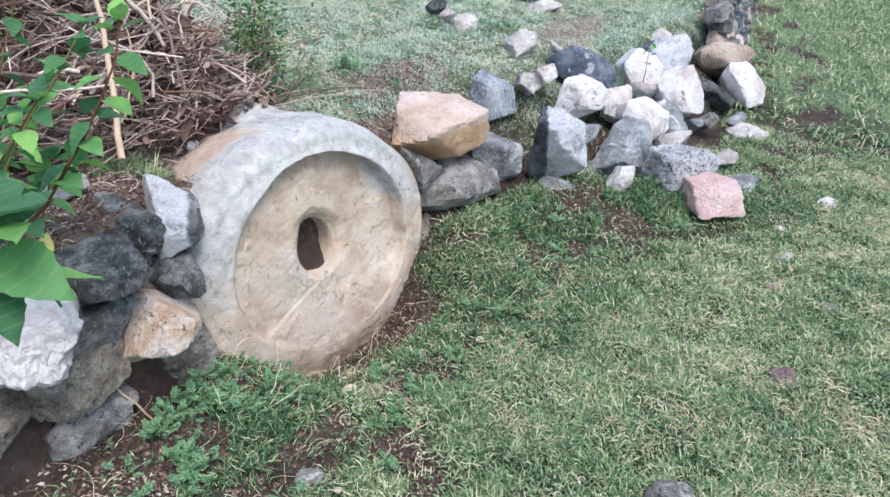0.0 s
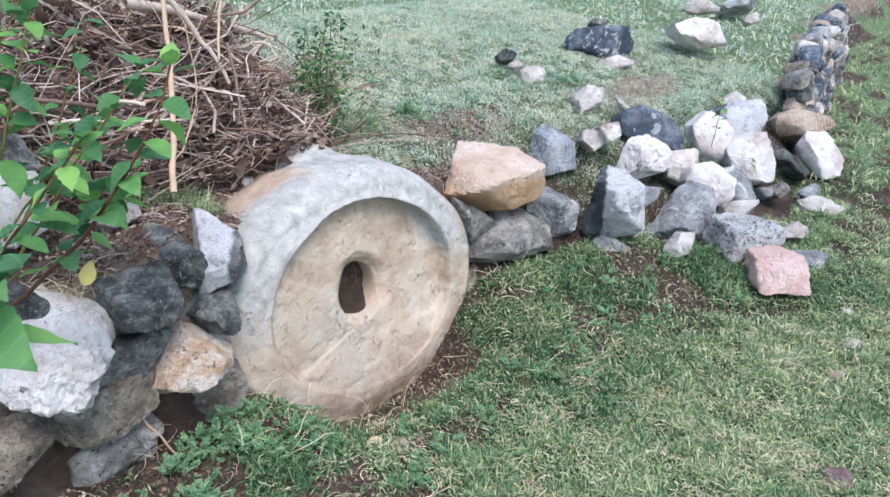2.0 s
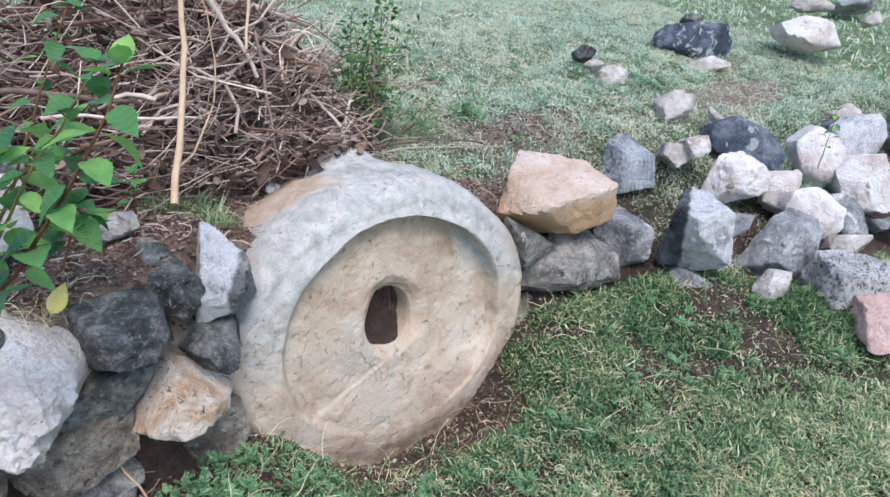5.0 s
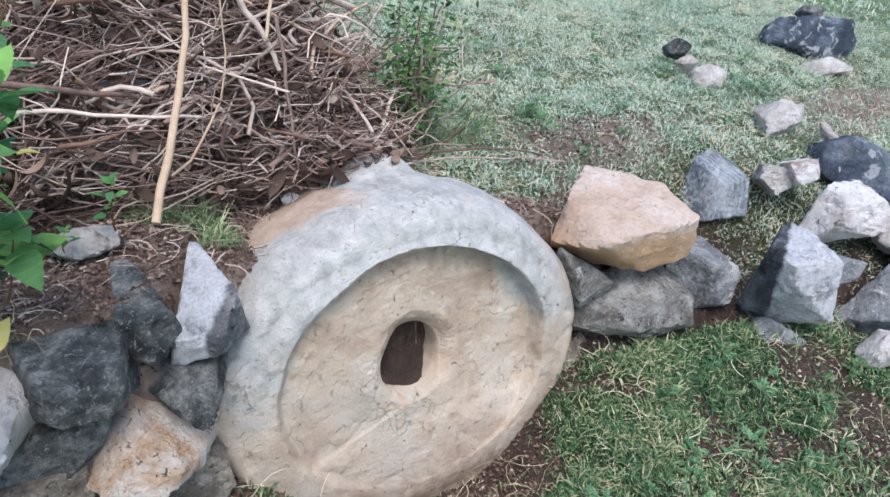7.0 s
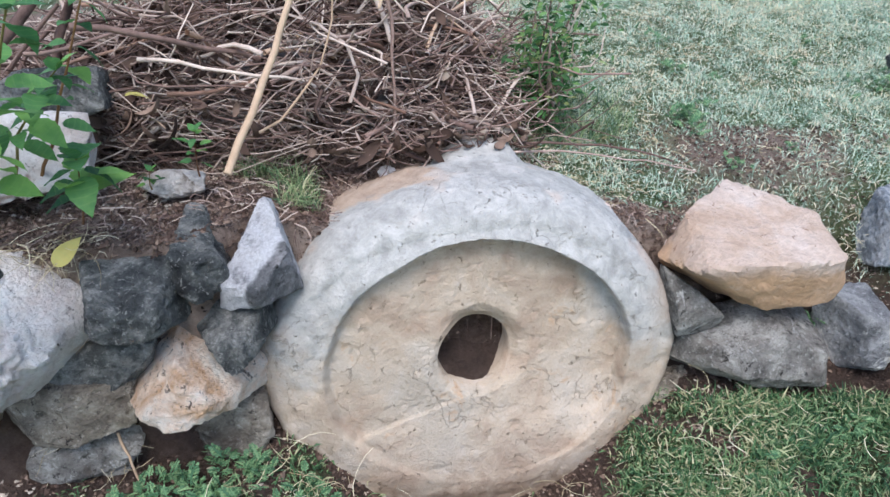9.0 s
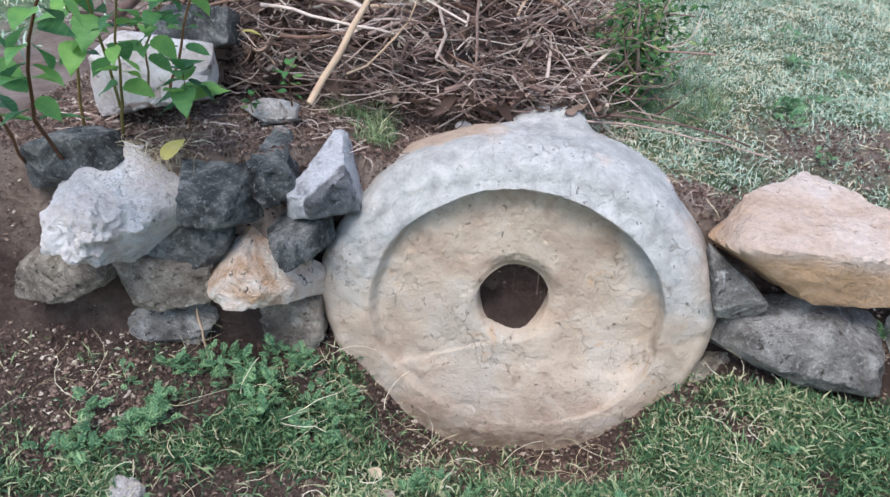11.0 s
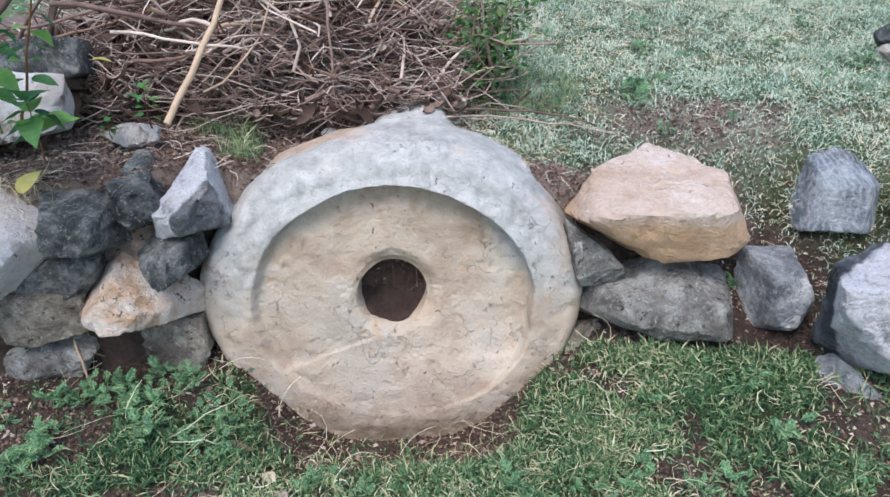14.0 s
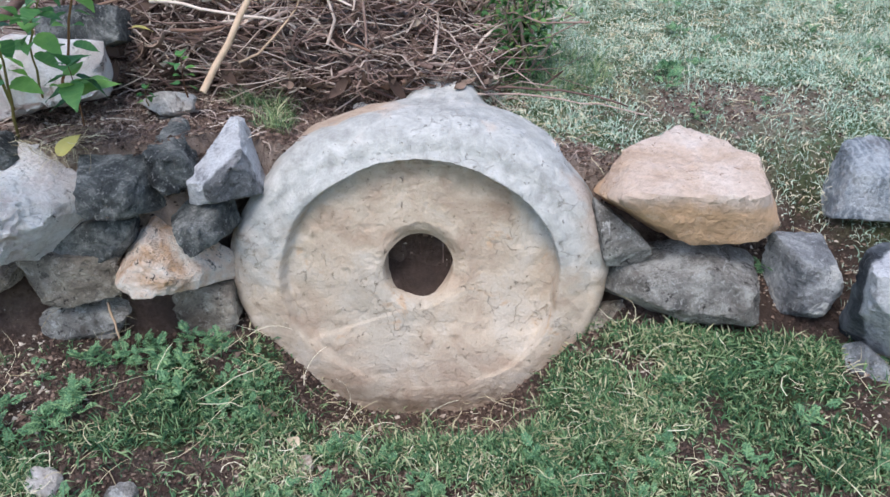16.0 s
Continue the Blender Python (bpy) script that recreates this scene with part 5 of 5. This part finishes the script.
SHRUB = "green leafy shrub stem with toothed leaves"
plant("shrub", bow((-1.75, -0.8, 0.05), (-1.58, -1.02, 0.9), (-1.44, -1.13, 1.31), 31), 0.006, 6, 0.13, 1, "tall green shrub stem with large bright leaves", start=0.86)
plant("shrub", bow((-1.28, 0.12, 0.62), (-1.05, -0.3, 1.0), (-0.84, -0.36, 1.32), 32), 0.006, 11, 0.105, 2, SHRUB + " on a red-brown stalk", start=0.3)
plant("shrub", bow((-1.15, 0.2, 0.7), (-1.0, 0.0, 1.0), (-0.84, -0.2, 1.3), 33), 0.005, 10, 0.1, 3, SHRUB, start=0.3)
plant("shrub", bow((-1.3, 0.25, 0.7), (-1.16, 0.12, 1.1), (-0.98, 0.02, 1.45), 34), 0.005, 10, 0.1, 4, SHRUB, start=0.25)
plant("shrub", bow((-1.05, 0.32, 0.78), (-0.92, 0.25, 1.05), (-0.78, 0.2, 1.36), 35), 0.005, 9, 0.08, 5, SHRUB, start=0.3)
plant("shrub", bow((-1.4, 0.1, 0.62), (-1.22, -0.2, 0.95), (-1.05, -0.35, 1.2), 40), 0.005, 9, 0.1, 10, SHRUB, start=0.3)
plant("seedling", bow((-0.93, 0.17, 0.74), (-0.9, 0.12, 0.84), (-0.88, 0.08, 0.94), 36, 0.003), 0.003, 6, 0.115, 6, "bright green seedling with broad leaves on the bank", "seedling", 0.45)
plant("seedling", bow((-0.68, 0.36, 0.76), (-0.68, 0.35, 0.82), (-0.67, 0.34, 0.89), 37, 0.003), 0.003, 4, 0.055, 7, "small bright green seedling beside the pale stone", "seedling", 0.3)
plant("seedling", bow((-0.8, 0.34, 0.74), (-0.8, 0.33, 0.77), (-0.79, 0.32, 0.8), 38, 0.002), 0.002, 3, 0.04, 8, "tiny green seedling on the bank", "seedling", 0.2)
plant("seedling", bow((2.35, -0.25, 0.4), (2.36, -0.26, 0.55), (2.33, -0.28, 0.7), 39, 0.004), 0.003, 5, 0.05, 9, "thin green weed growing between the stones", "weed", 0.3)


def dead_leaf(name, place, turn, size, material, label, tip=0.0):
    me = leaf_mesh(size, size * 0.5, 0.3, 0.4, material, False)
    ob = new(name, me)
    ob.matrix_world = pose(*place, tip, 0, 0) @ pose(0, 0, 0, 0, 0, turn)
    return tagged(ob, label, "leaf")


dead_leaf("fallen_leaf", (-0.985, 0.085, 0.68), 50, 0.085, YELLOW, "yellow fallen leaf with dark holes on the bank", 60)
dead_leaf("fallen_leaf", (-0.48, -0.24, -0.01), 10, 0.1, BROWN_LEAF, "brown curled fallen leaf beside the mill wheel")
dead_leaf("fallen_leaf", (-0.84, 0.44, 0.96), 20, 0.06, YELLOW, "small yellow leaf caught by the brushwood")
dead_leaf("fallen_leaf", (-0.31, -0.36, -0.03), 120, 0.07, STICK, "pale tan fallen leaf at the lawn's edge")

# ---- low feathery weeds at the foot of the wall ----


def lobed_leaf(length, seed):
    """A flat leaf cut into narrow lobes."""
    r = random.Random(seed)
    verts, faces = [], []

    def strip(a, b, w):
        i = len(verts)
        dx, dy = b[0] - a[0], b[1] - a[1]
        n = math.hypot(dx, dy)
        px, py = -dy / n * w, dx / n * w
        mx, my = (a[0] + b[0]) / 2, (a[1] + b[1]) / 2
        lift = 0.1 * n
        verts.extend([(a[0], a[1], 0), (mx + px, my + py, lift), (b[0], b[1], -lift * 0.5), (mx - px, my - py, lift)])
        faces.append((i, i + 3, i + 2, i + 1))

    strip((0, 0), (length, 0), length * 0.07)
    for k in range(5):
        x = length * (0.25 + 0.15 * k)
        ln = length * (0.42 - 0.2 * abs(k - 1.5) / 2.5) * r.uniform(0.8, 1.1)
        for s in (-1, 1):
            tip = (x + ln * 0.6, s * ln * 0.75)
            strip((x, 0), tip, length * 0.05)
            mid = (x + ln * 0.3, s * ln * 0.38)
            strip(mid, (mid[0] + ln * 0.45, mid[1] + s * ln * 0.05), length * 0.045)
            strip(mid, (mid[0] + ln * 0.02, mid[1] + s * ln * 0.4), length * 0.05)
    return np.array(verts), np.array(faces)


LOBED = [lobed_leaf(0.06, k) for k in range(3)]


def weed(place, size, seed, label):
    r = np.random.RandomState(seed)
    base = thing("weed", place, label, "weed", "weeds along the wall")
    ps, fs, off = [], [], 0
    count = int(9 + 7 * r.uniform())
    for k in range(count):
        v, f = LOBED[k % 3]
        m = np.array((Euler((0, 0, k * 2.4 + r.uniform(-0.4, 0.4))).to_matrix() @ Euler((r.uniform(-0.4, 0.4), -r.uniform(-0.1, 0.9), 0)).to_matrix()))
        shift = np.array([r.normal(0, 0.025), r.normal(0, 0.025), r.uniform(0.0, 0.05)]) * size
        ps.append((v * size * r.uniform(0.6, 1.1)) @ m.T + shift)
        fs.append(f + off)
        off += len(v)
    part_mesh("foliage", mesh_from("foliage", np.concatenate(ps), [np.concatenate(fs)], WEED, False), base)
    p, f = tube(bow((0, 0, -0.01), (0.004, 0, 0.02 * size), (0.01, 0.004, 0.05 * size), seed, 0.002), 0.002, 0.001, 5)
    part_mesh("stem", mesh_from("stem", p, [f], WEED), base)


rng = np.random.RandomState(55)
WEED_LABEL = "low green weed with feathery lobed leaves"
for k in range(40):
    x = rng.uniform(-1.12, -0.4)
    y = rng.uniform(-0.36, -0.1) + 0.12 * math.sin(7 * x)
    weed((x, y, level_at(x, y) + 0.005), rng.uniform(0.5, 1.0), 800 + k, WEED_LABEL)
for k, (x, y) in enumerate([(-0.2, -0.55), (-0.35, -0.62), (-0.55, -0.7), (0.05, -0.5), (-0.75, -0.75), (0.75, -0.25), (0.9, -0.22), (1.1, -0.35), (1.55, -0.75), (1.45, -0.85), (1.15, 0.12), (0.35, -0.42), (-0.1, -0.72), (-1.0, -0.65), (-1.15, -0.45), (-0.85, -0.62)]):
    weed((x, y, level_at(x, y)), rng.uniform(0.6, 0.95), 480 + k, "small green weed in the thin grass")
for k in range(22):
    x, y = rng.uniform(0.9, 2.6), rng.uniform(0.45, 1.6)
    weed((x, y, level_at(x, y)), rng.uniform(0.6, 1.0), 520 + k, "pale green weed tuft in the terrace grass")

for k in range(46):
    x, y = rng.uniform(-0.45, 1.5), rng.uniform(-0.8, -0.3)
    y += 0.15 if x > 0.7 else 0
    weed((x, y, level_at(x, y)), rng.uniform(0.4, 0.8), 900 + k, "small green weed in the thin grass")

# ---- thin green shrub at the end of the brushwood ----
bush = thing("bush", (0.38, 0.82, 0.72), "thin twiggy bush with small green leaves", "bush")
bpy.context.view_layer.update()
inv = bush.matrix_world.inverted()
rng = np.random.RandomState(88)
tips = []
for k in range(24):
    yaw, out = rng.uniform(0, 6.28), rng.uniform(0.05, 0.24)
    a = np.array([0.42 + rng.normal(0, 0.03), 0.82 + rng.normal(0, 0.03), 0.68])
    b = a + [math.cos(yaw) * out, math.sin(yaw) * out, rng.uniform(0.2, 0.52)]
    line = bent(a, b, 0.03, 600 + k)
    p, f = tube(line, 0.005 if k else 0.011, 0.0018)
    ob = new("branch", mesh_from("branch", p, [f], TWIG))
    ob.parent, ob.matrix_parent_inverse = bush, inv
    tips += [line[i] for i in (1, 2, 3, 4, 5, 6)]
ps, fs, off = [], [], 0
BLADE = np.array([(0, 0, 0), (0.3, 0.2, 0.04), (0.6, 0.22, 0.05), (1, 0, -0.08), (0.6, -0.22, 0.05), (0.3, -0.2, 0.04)])
for k in range(1500):
    c = tips[rng.randint(len(tips))] + rng.normal(0, 0.035, 3)
    m = np.array(Euler((rng.uniform(-0.8, 0.8), rng.uniform(-0.6, 0.9), rng.uniform(0, 6.3))).to_matrix())
    ps.append((BLADE * rng.uniform(0.018, 0.042)) @ m.T + c)
    fs.append(np.array([[0, 5, 4, 3, 2, 1]]) + off)
    off += 6
ob = new("foliage", mesh_from("foliage", np.concatenate(ps), [np.concatenate(fs)], BUSH_LEAF, False))
ob.parent, ob.matrix_parent_inverse = bush, inv

# thin rootlets that hang over the wall stones
strands("rootlets", 260, (-1.12, -0.9, 0.02, 0.16), STRAW, (0.06, 0.16), (0.0008, 0.0014), 9, lambda x, y: np.full(np.shape(x), 0.5), "dry rootlets hanging over the wall stones", 0.6, category="roots")
# grass tufts by the brushwood
blades("grass_tuft", 2600, (-0.62, -0.2, 0.36, 0.56), GRASS, (0.03, 0.075), (0.002, 0.004), (0.1, 0.9), 12, lambda x, y: tufts(x, y, 13, 7.0, 0.0), "small green grass tufts on the soil bank")
# twig bits over the soil bank
strands("twig_litter", 900, (-1.4, 0.9, 0.22, 0.62), TWIG, (0.03, 0.14), (0.0008, 0.0022), 15, lambda x, y: 0.9 * np.clip(1 - turf_at(x, y), 0, 1), "thin dead twig bits scattered on the soil bank", 0.15, category="litter")
flakes("dead_leaf_litter", 9000, (-1.5, 0.7, -0.75, 0.7), LITTER, (0.006, 0.02), 16, lambda x, y: 0.6 * bare_soil(x, y), "curled bits of dead leaves on bare soil")
stone("rock", None, (-0.16, 0.56, level_at(-0.16, 0.56) + 0.012), 10, 40, 4, [(0, 2.6), (70, 1.8), (140, 2.2), (200, 2.4), (270, 1.6), (320, 2.2)], "white", 260, "small white pebble behind the mill wheel", "rock", "stones on the terrace", 3)
# tall grass round the bush, dried seed heads at the heap's edge
blades("grass_tuft", 2400, (0.3, 0.75, 0.6, 1.0), GRASS, (0.03, 0.09), (0.002, 0.0036), (0.1, 0.9), 62, lambda x, y: tufts(x, y, 14, 8.0, 0.0), "tall green grass tufts round the bush")
flakes("dry_seed_heads", 1100, (0.0, 0.42, 0.5, 0.8), STRAW, (0.004, 0.011), 63, lambda x, y: tufts(x, y, 15, 7.0, -0.1), "pale dry seed heads at the edge of the brushwood")
plant("shrub", bow((-1.2, 0.3, 0.75), (-1.08, 0.05, 1.15), (-1.0, -0.05, 1.42), 42), 0.005, 10, 0.1, 12, SHRUB, start=0.3)
plant("shrub", bow((-1.1, 0.3, 0.78), (-0.98, 0.12, 1.0), (-0.86, 0.02, 1.14), 43), 0.004, 8, 0.09, 13, SHRUB, start=0.35)
